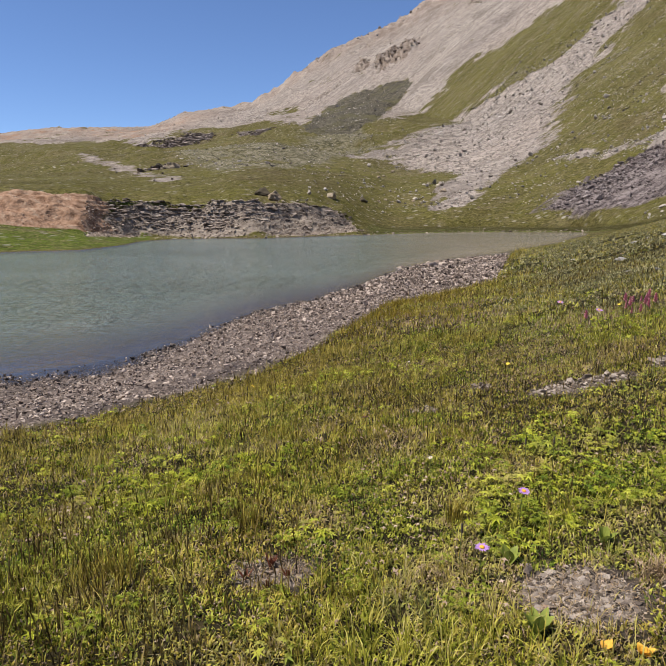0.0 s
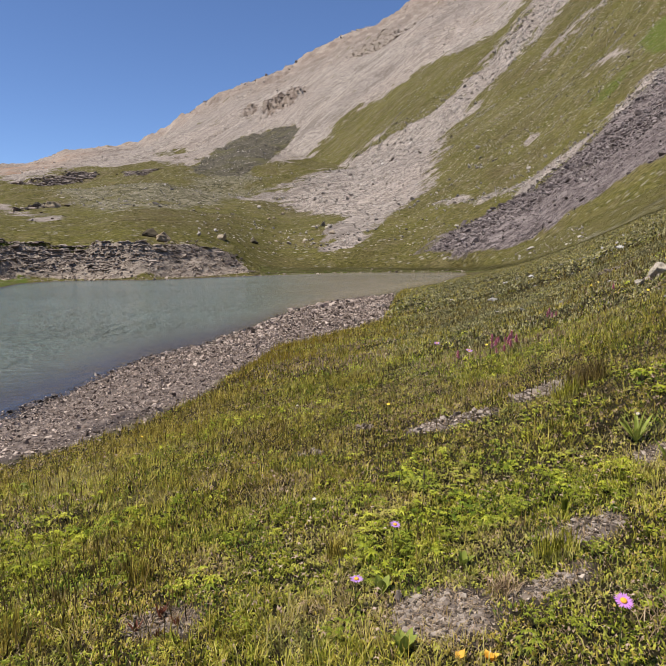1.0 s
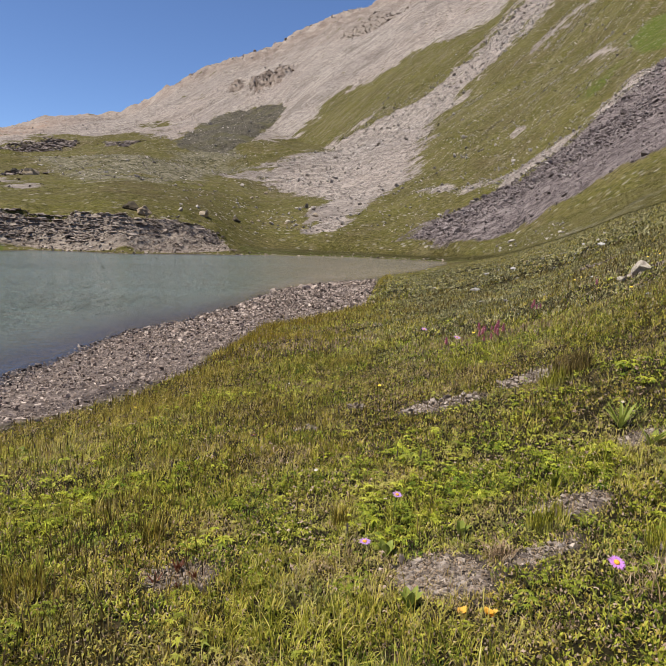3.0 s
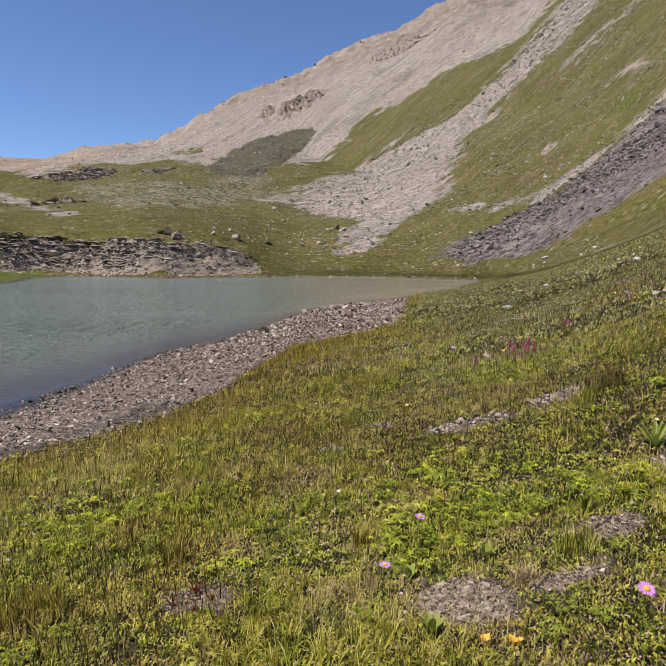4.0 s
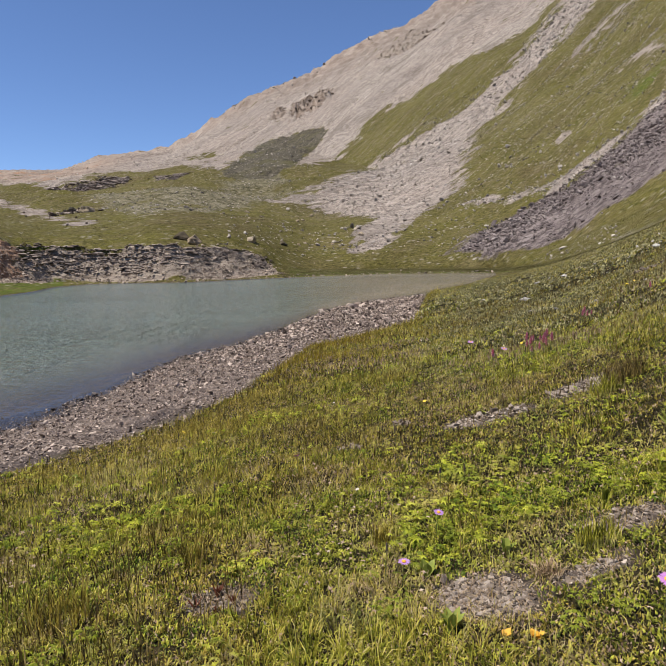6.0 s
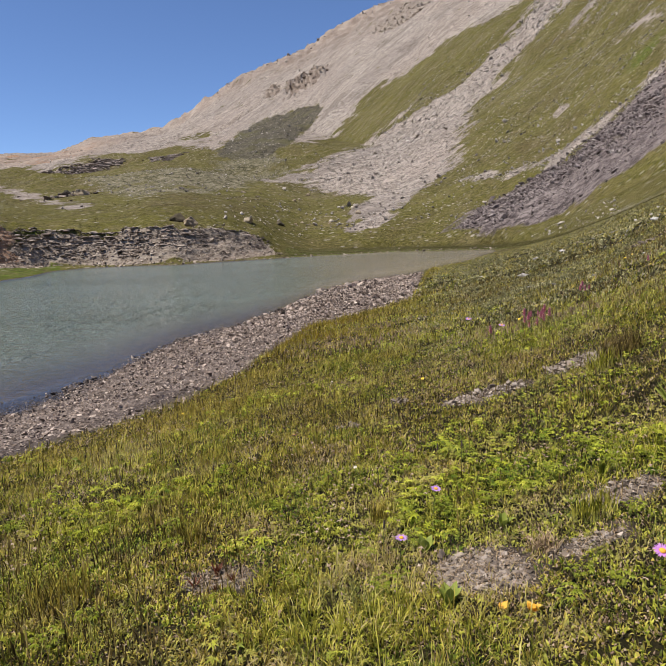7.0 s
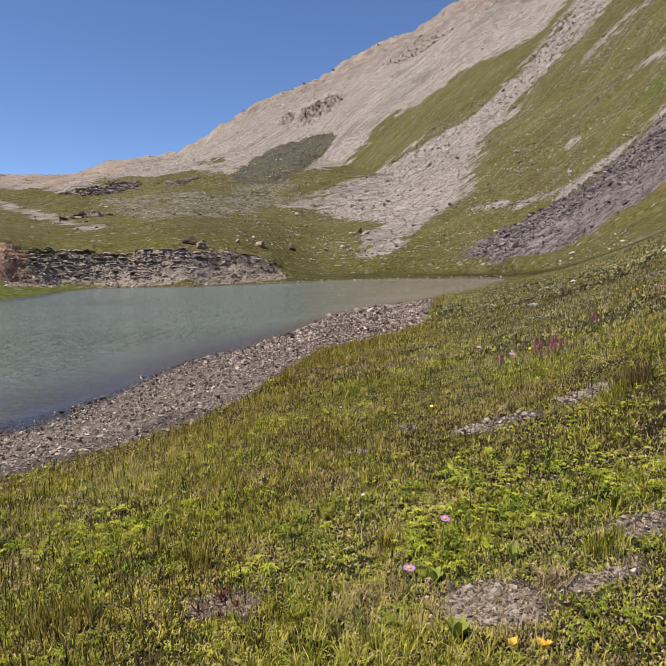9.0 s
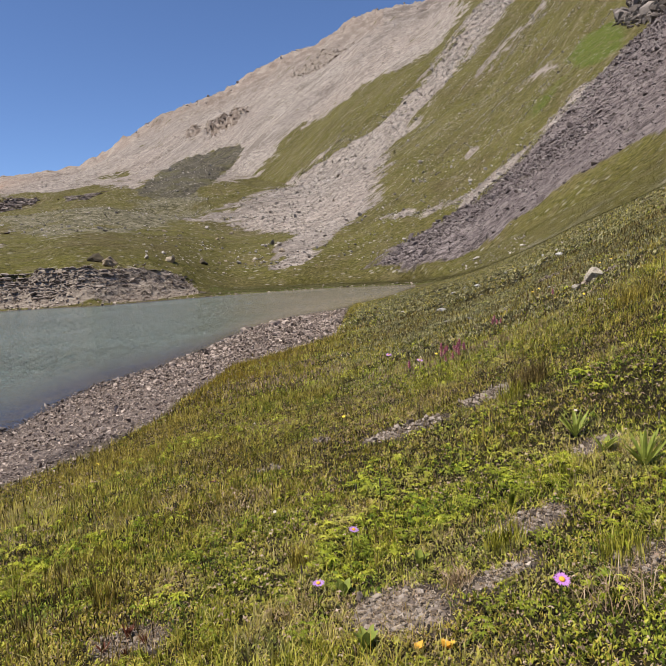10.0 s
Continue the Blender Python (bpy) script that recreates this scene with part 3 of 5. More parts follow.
RUBBLE = [(-88.9, 195.9), (-72.6, 201.9), (-48.9, 160.0), (-39.2, 174.2), (-37.1, 246.8), (-21.5, 222.2), (-10.5, 185.6), (-18.4, 148.0), (-22.7, 110.4), (-33.1, 100.9), (-51.2, 129.9)]
DARK_LEDGE = [(-107.2, 231.2), (-114.4, 260.1), (-106.8, 262.9), (-98.1, 278.6), (-92.0, 274.5), (-91.0, 268.4), (-96.2, 262.7), (-99.2, 232.4)]
LEDGE_END = [(-80.7, 264.5), (-70.5, 260.0), (-63.6, 264.1), (-51.2, 209.3), (-67.7, 243.5)]
DARK_HUMMOCK = [(-49.0, 399.2), (-36.9, 384.1), (-20.6, 368.8), (-9.1, 351.4), (-6.0, 335.2), (-8.6, 328.5), (-17.4, 310.0), (-17.4, 232.0), (-22.6, 218.9), (-28.9, 205.9), (-37.4, 203.3), (-47.3, 246.2), (-52.8, 310.4), (-56.6, 378.0)]
GREEN_STRIP = [(-104.7, 406.8), (-96.2, 430.2), (-73.1, 414.4), (-72.9, 406.7), (-86.7, 387.6)]
CRAG_LOW = [(-49.0, 451.6), (-46.1, 482.5), (-37.0, 457.0), (-38.8, 452.0)]
CRAG_BAND = [(-34.1, 442.3), (-29.4, 472.5), (-19.8, 466.9), (-5.8, 462.9), (-4.0, 426.1), (-10.8, 418.0), (-19.1, 416.2), (-26.3, 420.8)]
FAR_RIDGE = [(-496.1, 570.5), (-437.9, 616.2), (-372.5, 669.8), (-254.0, 658.0), (-177.3, 666.5), (-98.7, 390.3), (-129.4, 333.4), (-110.1, 238.3), (-213.0, 381.1), (-213.7, 336.1), (-265.9, 372.7), (-240.8, 275.3)]
FAR_RED = [(-386.5, 443.3), (-382.0, 536.7), (-314.4, 528.3), (-236.5, 513.4), (-225.9, 595.7), (-180.1, 535.2), (-163.3, 413.2), (-149.2, 323.2), (-239.3, 428.6), (-285.6, 400.6), (-279.0, 319.4)]
TURF_LIP = [(15.7, 244.2), (29.0, 247.2), (45.7, 249.6), (61.1, 260.0), (60.7, 251.2), (45.5, 239.6), (28.9, 239.1)]
DARK_BLOCKS = [(15.4, 84.8), (20.6, 90.0), (27.7, 92.0), (33.6, 91.6), (38.1, 88.2), (43.9, 84.3), (47.6, 84.0), (41.7, 73.3), (37.6, 71.9), (34.2, 75.3), (30.5, 79.8), (25.8, 81.7), (20.1, 78.2), (16.9, 80.7)]
CRAG_TOP = [(25.3, 474.7), (58.6, 508.9), (75.5, 442.5), (56.2, 437.5), (27.8, 440.4)]

RNG = np.random.default_rng(7)
# bare spots in the turf: place, half widths
BARE = [(.445, 1.86, .160, .13), (.79, 1.89, .12, .048), (1.02, 2.15, .13, .08), (.97, 4.05, .27, .13), (1.66, 4.18, .24, .16), (5.3, 10.7, .3, .2), (-.43, 1.96, .12, .085), (1.19, 1.70, .10, .08),
        (4.0, 6.95, .22, .14), (.02, 3.92, .09, .07), (.42, 4.42, .06, .05), (1.5, 2.55, .1, .1)]


def bare(x, y):
    b = np.zeros(np.shape(x))
    for cx, cy, rx, ry in BARE:
        b = np.maximum(b, 1.25 - np.hypot((x - cx) / rx, (y - cy) / ry) + .25 * vnoise(x * 14, y * 14, 3))
    return np.clip(b * 2.5, 0, 1)



def spread(poly, x, y):
    """Signed distance to the edge of a patch of the plan, positive inside, as a share of the way from the viewer."""
    p = np.array(poly)
    q = np.roll(p, -1, axis=0)
    d2 = np.full(x.shape, 1e18)
    inside = np.zeros(x.shape, bool)
    for (ax, ay), (bx, by) in zip(p, q):
        ex, ey = bx - ax, by - ay
        t = np.clip(((x - ax) * ex + (y - ay) * ey) / (ex * ex + ey * ey + 1e-9), 0, 1)
        d2 = np.minimum(d2, (x - ax - t * ex) ** 2 + (y - ay - t * ey) ** 2)
        if ay != by:
            inside ^= ((ay > y) != (by > y)) & (x < (bx - ax) * (y - ay) / (by - ay) + ax)
    return np.sqrt(d2) * np.where(inside, 1, -1) / np.maximum(np.hypot(x, y), 1)


def within(poly, x, y, soft=0.055):
    return np.clip(0.5 + spread(poly, x, y) / soft, 0, 1)


def raw_mesh(name, verts, faces, mat, smooth=True):
    """A mesh from arrays of points and of quads or triangles."""
    me = bpy.data.meshes.new(name)
    k = faces.shape[1]
    me.vertices.add(len(verts))
    me.vertices.foreach_set("co", np.ascontiguousarray(verts, np.float32).ravel())
    me.loops.add(faces.size)
    me.loops.foreach_set("vertex_index", np.ascontiguousarray(faces, np.int32).ravel())
    me.polygons.add(len(faces))
    me.polygons.foreach_set("loop_start", np.arange(0, faces.size, k, dtype=np.int32))
    me.polygons.foreach_set("use_smooth", np.full(len(faces), smooth))
    me.update(calc_edges=True)
    me.materials.append(mat)
    return me


def colour_layer(me, name, rgba):
    at = me.attributes.new(name, "FLOAT_COLOR", "POINT")
    at.data.foreach_set("color", np.ascontiguousarray(rgba, np.float32).ravel())


def grid_faces(rows, cols, wrap):
    i = np.arange(rows - 1)[:, None] * cols
    j = np.arange(cols if wrap else cols - 1)[None, :]
    k = (j + 1) % cols
    return np.stack([i + j, i + k, i + cols + k, i + cols + j], -1).reshape(-1, 4)


def build_ground():
    az = np.concatenate([np.arange(-180, -43, 2.5), np.arange(-43, 48, 0.14), np.arange(49, 180, 2.5)])
    counts = [24, 40, 34, 40, 22, 10, 44, 74, 90, 94, 10, 5, 3]
    rr = [np.zeros(len(az))]
    for k, n in enumerate(counts):
        r0 = np.maximum(line_at(RT[k], az), 0.02)
        r1 = line_at(RT[k + 1], az)
        for i in range(1, n + 1):
            t = i / n
            rr.append(r0 + (r1 - r0) * t if k in (0, 4, 5, 6) else r0 * (r1 / r0) ** t)
    r = np.stack(rr)
    a = np.radians(az)[None, :]
    x, y = r * np.sin(a), r * np.cos(a)
    z = height(x, y)
    verts = np.stack([x, y, z], -1).reshape(-1, 3)
    me = raw_mesh("ground", verts, grid_faces(len(r), len(az), True)[:, ::-1], GROUND)
    x, y, azf = x.ravel(), y.ravel(), np.broadcast_to(az, r.shape).ravel()
    s = profile(azf, np.hypot(x, y))[1]
    far = np.hypot(x, y) > 40
    one = lambda p, soft=0.055: np.where(far, within(p, x, y, soft), 0)
    pale = np.maximum.reduce([one(PALE_FACE), one(PALE_RUN), one(PALE_TONGUE) * .8, one(TAN_EDGE) * .8, one(STREAK_A, .03) * .75, one(STREAK_B, .012) * .8, one(STREAK_C) * .55, one(SOIL_LEFT, .03) * .66, one(FAR_RIDGE, .03) * .9])
    hum = one(DARK_HUMMOCK, .02)
    pale = pale * (1 - hum) * (1 - .5 * one(GREEN_STRIP, .02))
    crag = np.maximum.reduce([one(CRAG_BAND, .008), one(CRAG_LOW, .006), .5 * one(CRAG_TOP, .02)])
    dark = np.maximum.reduce([one(DARK_RUN), .75 * one(DARK_LEDGE, .006), .6 * one(LEDGE_END, .006)])
    heath = one(DARK_HUMMOCK, .012)
    pale = pale * (1 - one(TURF_LIP, .008))
    warm = np.maximum(one(FAR_RED, .06), .6 * sstep(SKY - .40, SKY - .10, s) * (azf > -30) * (azf < 12))
    damp = sstep(TURF - .02, TURF + .02, s) * (1 - sstep(TURF + .06, TURF + .20, s)) * (1 - sstep(-19, -8, azf)) * sstep(-.5, .3, fbm(x * 1.1, y * 1.1, 2, 19))
    red = np.maximum(one(RED_BANK, .02), .40 * one(FAR_RED, .05))
    rock = np.maximum(one(GREY_BANK, .015), .55 * one(CRAG_TOP, .02)) * (1 - red)
    grey = np.maximum.reduce([.42 * np.where(np.hypot(x, y) > 12, within(GREY_RUN, x, y, .06), 0), .72 * one(RUBBLE, .05)])
    beach = sstep(TURF + .0, TURF + .06, s) * (1 - sstep(WFAR - .1, WFAR, s)) * (azf < 7.6)
    beach = np.maximum(beach, .72 * bare(x, y))
    lush = np.maximum.reduce([one(LUSH_PATCH, .03), .45 * one(YELLOW_PATCH, .05), sstep(WFAR - .02, WFAR + .1, s) * (1 - sstep(TOP - .1, TOP, s)) * ((azf < -24.5) | (azf > -5))])
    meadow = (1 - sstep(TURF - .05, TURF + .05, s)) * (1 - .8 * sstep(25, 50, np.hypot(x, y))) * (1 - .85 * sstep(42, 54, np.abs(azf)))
    colour_layer(me, "mask_a", np.stack([pale, dark, red, rock], -1))
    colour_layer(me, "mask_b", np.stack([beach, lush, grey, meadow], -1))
    rills = .15 + .85 * sstep(75, 150, np.hypot(x, y))
    strata = sstep(SKY - .42, SKY - .20, s) * (1 - sstep(SKY - .10, SKY - .02, s)) * sstep(-14, -6, azf)
    colour_layer(me, "mask_d", np.stack([rills, strata, rills, rills], -1))
    colour_layer(me, "mask_c", np.stack([heath, crag, warm, damp], -1))
    return tagged(new("ground", me), "alpine meadow, gravel shore and grassy scree mountainside", "ground", kind="structure")


ground = build_ground()


def build_water():
    az = np.concatenate([np.arange(-140, -43, 2.0), np.arange(-43, 14.6, 0.3)])
    a = np.radians(az)[None, :]
    r0, r1 = line_at(RT[WNEAR], az) - 0.5, line_at(RT[WFAR], az) + 0.6
    t = np.linspace(0, 1, 90)[:, None] ** 1.6
    r = r0 + (r1 - r0) * t
    x, y = r * np.sin(a), r * np.cos(a)
    verts = np.stack([x, y, np.zeros_like(x)], -1).reshape(-1, 3)
    me = raw_mesh("lake", verts, grid_faces(len(t), len(az), False)[:, ::-1], WATER)
    d = np.clip(-height(x, y, False), 0, 3).ravel()
    d = 1 - np.exp(-d / 0.42)
    colour_layer(me, "depth", np.stack([d, np.broadcast_to(sstep(-9, 3, az), x.shape).ravel(), d, d], -1))
    return tagged(new("water", me), "calm milky green mountain lake with small ripples", "lake", kind="structure")


build_water()

# ---- stones ----
def hull(points):
    bm = bmesh.new()
    for p in points:
        bm.verts.new(p)
    bmesh.ops.convex_hull(bm, input=bm.verts)
    loose = [v for v in bm.verts if not v.link_faces]
    bmesh.ops.delete(bm, geom=loose, context="VERTS")
    bmesh.ops.triangulate(bm, faces=bm.faces)
    bm.verts.index_update()
    out = np.array([v.co[:] for v in bm.verts]), np.array([[v.index for v in f.verts] for f in bm.faces])
    bm.free()
    return out


def rock_shapes(count, points, flat):
    """Angular stones about one across, lying on their broad side."""
    shapes = []
    for _ in range(count):
        p = RNG.normal(size=(points, 3))
        p /= np.linalg.norm(p, axis=1)[:, None] ** .8
        p *= np.array([.52, .40 + .12 * RNG.random(), flat * (.4 + .25 * RNG.random())])
        shapes.append(hull(p))
    return shapes


BLOCKS = rock_shapes(12, 12, 0.75)
SLABS = rock_shapes(12, 11, 0.42)
PEBBLES = rock_shapes(14, 8, 0.50)
CHIPPINGS = rock_shapes(14, 6, 0.55)


def scatter_rocks(name, x, y, size, shapes, mat, label, category, sink=0.15, tilt=0.35, along=False):
    """Uncountable stones in one mesh, each at its own turn."""
    vs, fs, base = [], [], 0
    z = height(x, y)
    which = RNG.integers(0, len(shapes), len(x))
    for k, (v, f) in enumerate(shapes):
        i = np.where(which == k)[0]
        n = len(i)
        if not n:
            continue
        a, b = RNG.random(n) * 6.283, RNG.normal(size=n) * tilt
        if along:                                    # beds that lie across the line of sight of the lake
            a = -np.arctan2(x[i], y[i]) + RNG.normal(size=n) * .5
        ca, sa, cb, sb = np.cos(a), np.sin(a), np.cos(b), np.sin(b)
        p = v[None] * (size[i][:, None, None] * (1 + .25 * RNG.normal(size=(n, 1, 3)).clip(-1.5, 1.5))) * (np.array([1.6, 1.0, 1.0]) if along else 1.0)
        px, py, pz = p[..., 0], p[..., 1], p[..., 2]
        py, pz = py * cb[:, None] - pz * sb[:, None], py * sb[:, None] + pz * cb[:, None]
        px, py = px * ca[:, None] - py * sa[:, None], px * sa[:, None] + py * ca[:, None]
        lift = z[i] - pz.min(axis=1) - size[i] * sink
        vs.append(np.stack([px + x[i][:, None], py + y[i][:, None], pz + lift[:, None]], -1).reshape(-1, 3))
        fs.append((f[None] + (base + np.arange(n) * len(v))[:, None, None]).reshape(-1, 3))
        base += n * len(v)
    ob = new(name, raw_mesh(name, np.concatenate(vs), np.concatenate(fs), mat, False))
    return tagged(ob, label, category, kind="stuff")


def in_patch(poly, count, bias=0.0):
    """Points strewn over a patch of the plan, a few past its edge."""
    p = np.array(poly)
    lo, hi = p.min(axis=0), p.max(axis=0)
    pts = np.empty((0, 2))
    while len(pts) < count:
        q = lo + (hi - lo) * RNG.random((count * 3, 2))
        d = spread(poly, q[:, 0], q[:, 1])
        keep = d > bias + .006 * RNG.normal(size=len(q))
        keep &= np.hypot(q[:, 0], q[:, 1]) < line_at(RT[SKY], np.degrees(np.arctan2(q[:, 0], q[:, 1]))) * .98
        pts = np.concatenate([pts, q[keep]])
    return pts[:count, 0], pts[:count, 1]


def sizes(n, mid, spread_=0.45, top=4.0):
    return np.clip(mid * np.exp(spread_ * RNG.normal(size=n)), mid * .3, mid * top)


x, y = in_patch(PALE_RUN, 18000)
scatter_rocks("pale_scree", x, y, sizes(len(x), .19, .6, 6) * np.clip(np.hypot(x, y) / 150, .7, 2.2), CHIPPINGS, PALE_STONE, "pale tan talus blocks in a long run down the slope", "scree")
x, y = in_patch(PALE_FACE, 12000)
scatter_rocks("high_scree", x, y, sizes(len(x), .36, .55, 5), CHIPPINGS, PALE_STONE, "pale talus and rubble on the high mountain face", "scree")
x, y = in_patch(DARK_RUN, 9000)
scatter_rocks("dark_scree", x, y, sizes(len(x), .19, .6, 5) * np.clip(np.hypot(x, y) / 95, .6, 1.6), PEBBLES, DARK_STONE, "purple-grey slabby scree below the mountain", "scree", tilt=.5)
x, y = in_patch(DARK_BLOCKS, 2500)
scatter_rocks("scree_blocks", x, y, sizes(len(x), .215, .5) * np.clip(np.hypot(x, y) / 95, .6, 1.6), BLOCKS, DARK_STONE, "coarse dark blocks along the purple-grey scree", "scree", tilt=.5)
x, y = in_patch(TAN_EDGE, 1500)
scatter_rocks("tan_scree", x, y, sizes(len(x), .18), BLOCKS, PALE_STONE, "tan rubble strip along the dark scree", "scree")
x, y = in_patch(GREY_BANK, 6500)
scatter_rocks("bank_rubble", x, y, sizes(len(x), .105, .6), PEBBLES, BANK_STONE, "brown-grey rubble and ledges of the lake bank", "rubble", tilt=.4)
az = np.concatenate([RNG.uniform(-27.8, -6.5, 1300), RNG.uniform(-27.5, -15, 2000)])
t = np.clip(RNG.normal(.80 - .12 * (az < -17), .17 + .06 * (az < -17), 3300), .2, 1.0)
r = line_at(RT[FOOT], az) + (line_at(RT[TOP], az) - line_at(RT[FOOT], az)) * t
a = np.radians(az)
scatter_rocks("bank_ledges", r * np.sin(a), r * np.cos(a), sizes(3300, .13, .65, 4.5), SLABS, LEDGE_STONE, "dark layered rock ledges along the bank top", "rock ledges", sink=.12, tilt=.12, along=True)
x, y = in_patch(DARK_LEDGE, 1700)
x2, y2 = in_patch(LEDGE_END, 300)
x, y = np.concatenate([x, x2]), np.concatenate([y, y2])
scatter_rocks("far_ledge", x, y, sizes(len(x), .62, .45, 2.5), SLABS, LEDGE_STONE, "dark rock ledge across the upper valley", "rock ledges", sink=.1, tilt=.15, along=True)
x, y = -50.5 + 2.6 * RNG.normal(size=90), 117 + 2.2 * RNG.normal(size=90)
scatter_rocks("valley_outcrop", x, y, sizes(90, .6, .6), SLABS, LEDGE_STONE, "low dark outcrop beside a bare earth patch", "outcrop", tilt=.3)
x, y = in_patch(CRAG_BAND, 420)
x2, y2 = in_patch(CRAG_LOW, 60)
x, y = np.concatenate([x, x2]), np.concatenate([y, y2])
scatter_rocks("crag_rocks", x, y, sizes(len(x), .9, .6, 3), SLABS, CRAG_STONE, "brown crag standing out of the pale scree", "crag", sink=.1, tilt=.3)
x, y = in_patch(CRAG_TOP, 900)
scatter_rocks("high_crag", x, y, sizes(len(x), .75, .6), PEBBLES, CRAG_STONE, "grey-brown crags below the summit ridge", "crag", sink=.25, tilt=.3)
az = RNG.uniform(-11, 19, 700)
a, r = np.radians(az), line_at(RT[SKY], az) * (1 - .05 * RNG.random(700) ** 1.5)
scatter_rocks("ridge_rocks", r * np.sin(a), r * np.cos(a), sizes(700, .75, .5), BLOCKS, PALE_STONE, "broken pale rocks along the summit ridge", "rocks", sink=.25, tilt=.4)
x, y = in_patch([(94.7, 156.9), (99.8, 161.3), (104, 156), (98, 136), (84, 110), (78, 112), (81.1, 128.9)], 900)
scatter_rocks("dark_outcrop", x, y, sizes(len(x), 1.0, .6, 3), BLOCKS, CLIFF_STONE, "dark jagged outcrop above the grey scree", "crag", sink=.15, tilt=.5)
x, y = in_patch(RUBBLE, 2600)
scatter_rocks("valley_rubble", x, y, sizes(len(x), .2, .6), PEBBLES, PALE_STONE, "grey rubble strewn on the valley floor", "rubble")

x, y = in_patch(SOIL_LEFT, 420, -.004)
scatter_rocks("earth_patch_stones", x, y, sizes(len(x), .24, .6), CHIPPINGS, CRAG_STONE, "brown stones strewn over a bare earth patch", "stones", sink=.3)
x, y = in_patch(RED_BANK, 200)
scatter_rocks("red_rubble", x, y, sizes(len(x), .08, .6), PEBBLES, RED_STONE, "rusty red rubble on the lake bank", "rubble", tilt=.3)

# loose pale stones on the green foot of the slope
a = np.radians(RNG.uniform(-12, 24, 2600))
t = RNG.random(2600)
az = np.degrees(a)
r = line_at(RT[TOP], az) * 1.02 + (line_at(RT[SMID], az) * .75 - line_at(RT[TOP], az)) * t ** 1.5
x, y = r * np.sin(a), r * np.cos(a)
keep = fbm(x * .05, y * .05, 3, 91) > .05
x, y = x[keep], y[keep]
scatter_rocks("slope_stones", x, y, sizes(len(x), .24, .5) * np.clip(np.hypot(x, y) / 105, .35, 1.5), BLOCKS, PALE_STONE, "pale stones strewn over the grassy slope", "stones")

# stones that have rolled down the mountain side lie in broken lines along the fall of the slope
xs, ys = [], []
for _ in range(95):
    az, q = math.radians(RNG.uniform(3, 30)), RNG.uniform(95, 250)
    px, py, turn, long = q * math.sin(az), q * math.cos(az), math.atan2(.72, .69) + .05 * RNG.normal(), RNG.uniform(10, 60)
    n = int(long * RNG.uniform(1.5, 4.0))
    d, side = long * RNG.random(n), (.35 + .5 * RNG.random()) * RNG.normal(size=n)
    xs.append(px + d * math.cos(turn) - side * math.sin(turn))
    ys.append(py + d * math.sin(turn) + side * math.cos(turn))
x, y = np.concatenate(xs), np.concatenate(ys)
k = (np.maximum.reduce([spread(p, x, y) for p in (PALE_RUN, DARK_RUN, LUSH_PATCH, PALE_FACE)]) < 0)
x, y = x[k], y[k]
scatter_rocks("stone_runnels", x, y, sizes(len(x), .17, .5, 4) * np.clip(np.hypot(x, y) / 120, .8, 2), CHIPPINGS, PALE_STONE, "lines of pale stones down the grassy mountain side", "stones", sink=.25)

# rough grass of the mountain side and the valley floor
n = 265000
az = RNG.uniform(-46, 36, n)
a, r = np.radians(az), 52 * np.exp(RNG.random(n) * 1.75)
x, y = r * np.sin(a), r * np.cos(a)
k = (r > line_at(RT[TOP], az) * 1.01) & (r < line_at(RT[SKY], az) * .95)
for poly in (PALE_FACE, PALE_RUN, DARK_RUN, SOIL_LEFT, DARK_LEDGE, TAN_EDGE, STREAK_A, FAR_RIDGE, LUSH_PATCH):
    k &= spread(poly, x, y) < .004 * RNG.normal(size=n)
k &= (spread(RUBBLE, x, y) < 0) | (RNG.random(n) < .4)
k &= (np.maximum(spread(DARK_HUMMOCK, x, y), spread(TURF_LIP, x, y)) < 0) | (RNG.random(n) < .06)
across, down = .72 * x - .69 * y, .69 * x + .72 * y          # grass thins out along the rills
k &= RNG.random(n) > 1.6 * fbm(across * .28, down * .02, 3, 81) + .15
x, y, r = x[k], y[k], r[k]
n = 70000
az = RNG.uniform(-6, 29, n)                     # the grassy foot between the lake and the slope
r0, r1 = line_at(RT[WFAR], az) * 1.01, line_at(RT[TOP], az) * 1.01
q, a = r0 + (r1 - r0) * RNG.random(n) ** 1.3, np.radians(az)
k = (spread(DARK_RUN, q * np.sin(a), q * np.cos(a)) < 0) & (q > r0)
az2 = RNG.uniform(12.5, 42, 90000)
r0, r1 = line_at(RT[WFAR], az2) * RNG.uniform(.62, 1.15, 90000), line_at(RT[SFOOT], az2) * 1.05
q2, a2 = r0 + (r1 - r0) * RNG.random(90000), np.radians(az2)
k2 = spread(DARK_RUN, q2 * np.sin(a2), q2 * np.cos(a2)) < 0
NEAR_SLOPE = (q2 * np.sin(a2))[k2], (q2 * np.cos(a2))[k2]
SLOPE_AT = np.concatenate([x, (q * np.sin(a))[k]]), np.concatenate([y, (q * np.cos(a))[k]]), np.concatenate([r, q[k]])


# pale stones along the far waterline
az = RNG.uniform(-24, 14, 600)
r = line_at(RT[WFAR], az) + .5 + .8 * RNG.normal(size=600)
a = np.radians(az)
scatter_rocks("far_shore_stones", r * np.sin(a), r * np.cos(a), sizes(600, .11, .55), PEBBLES, BANK_STONE, "pale stones along the far waterline", "stones")

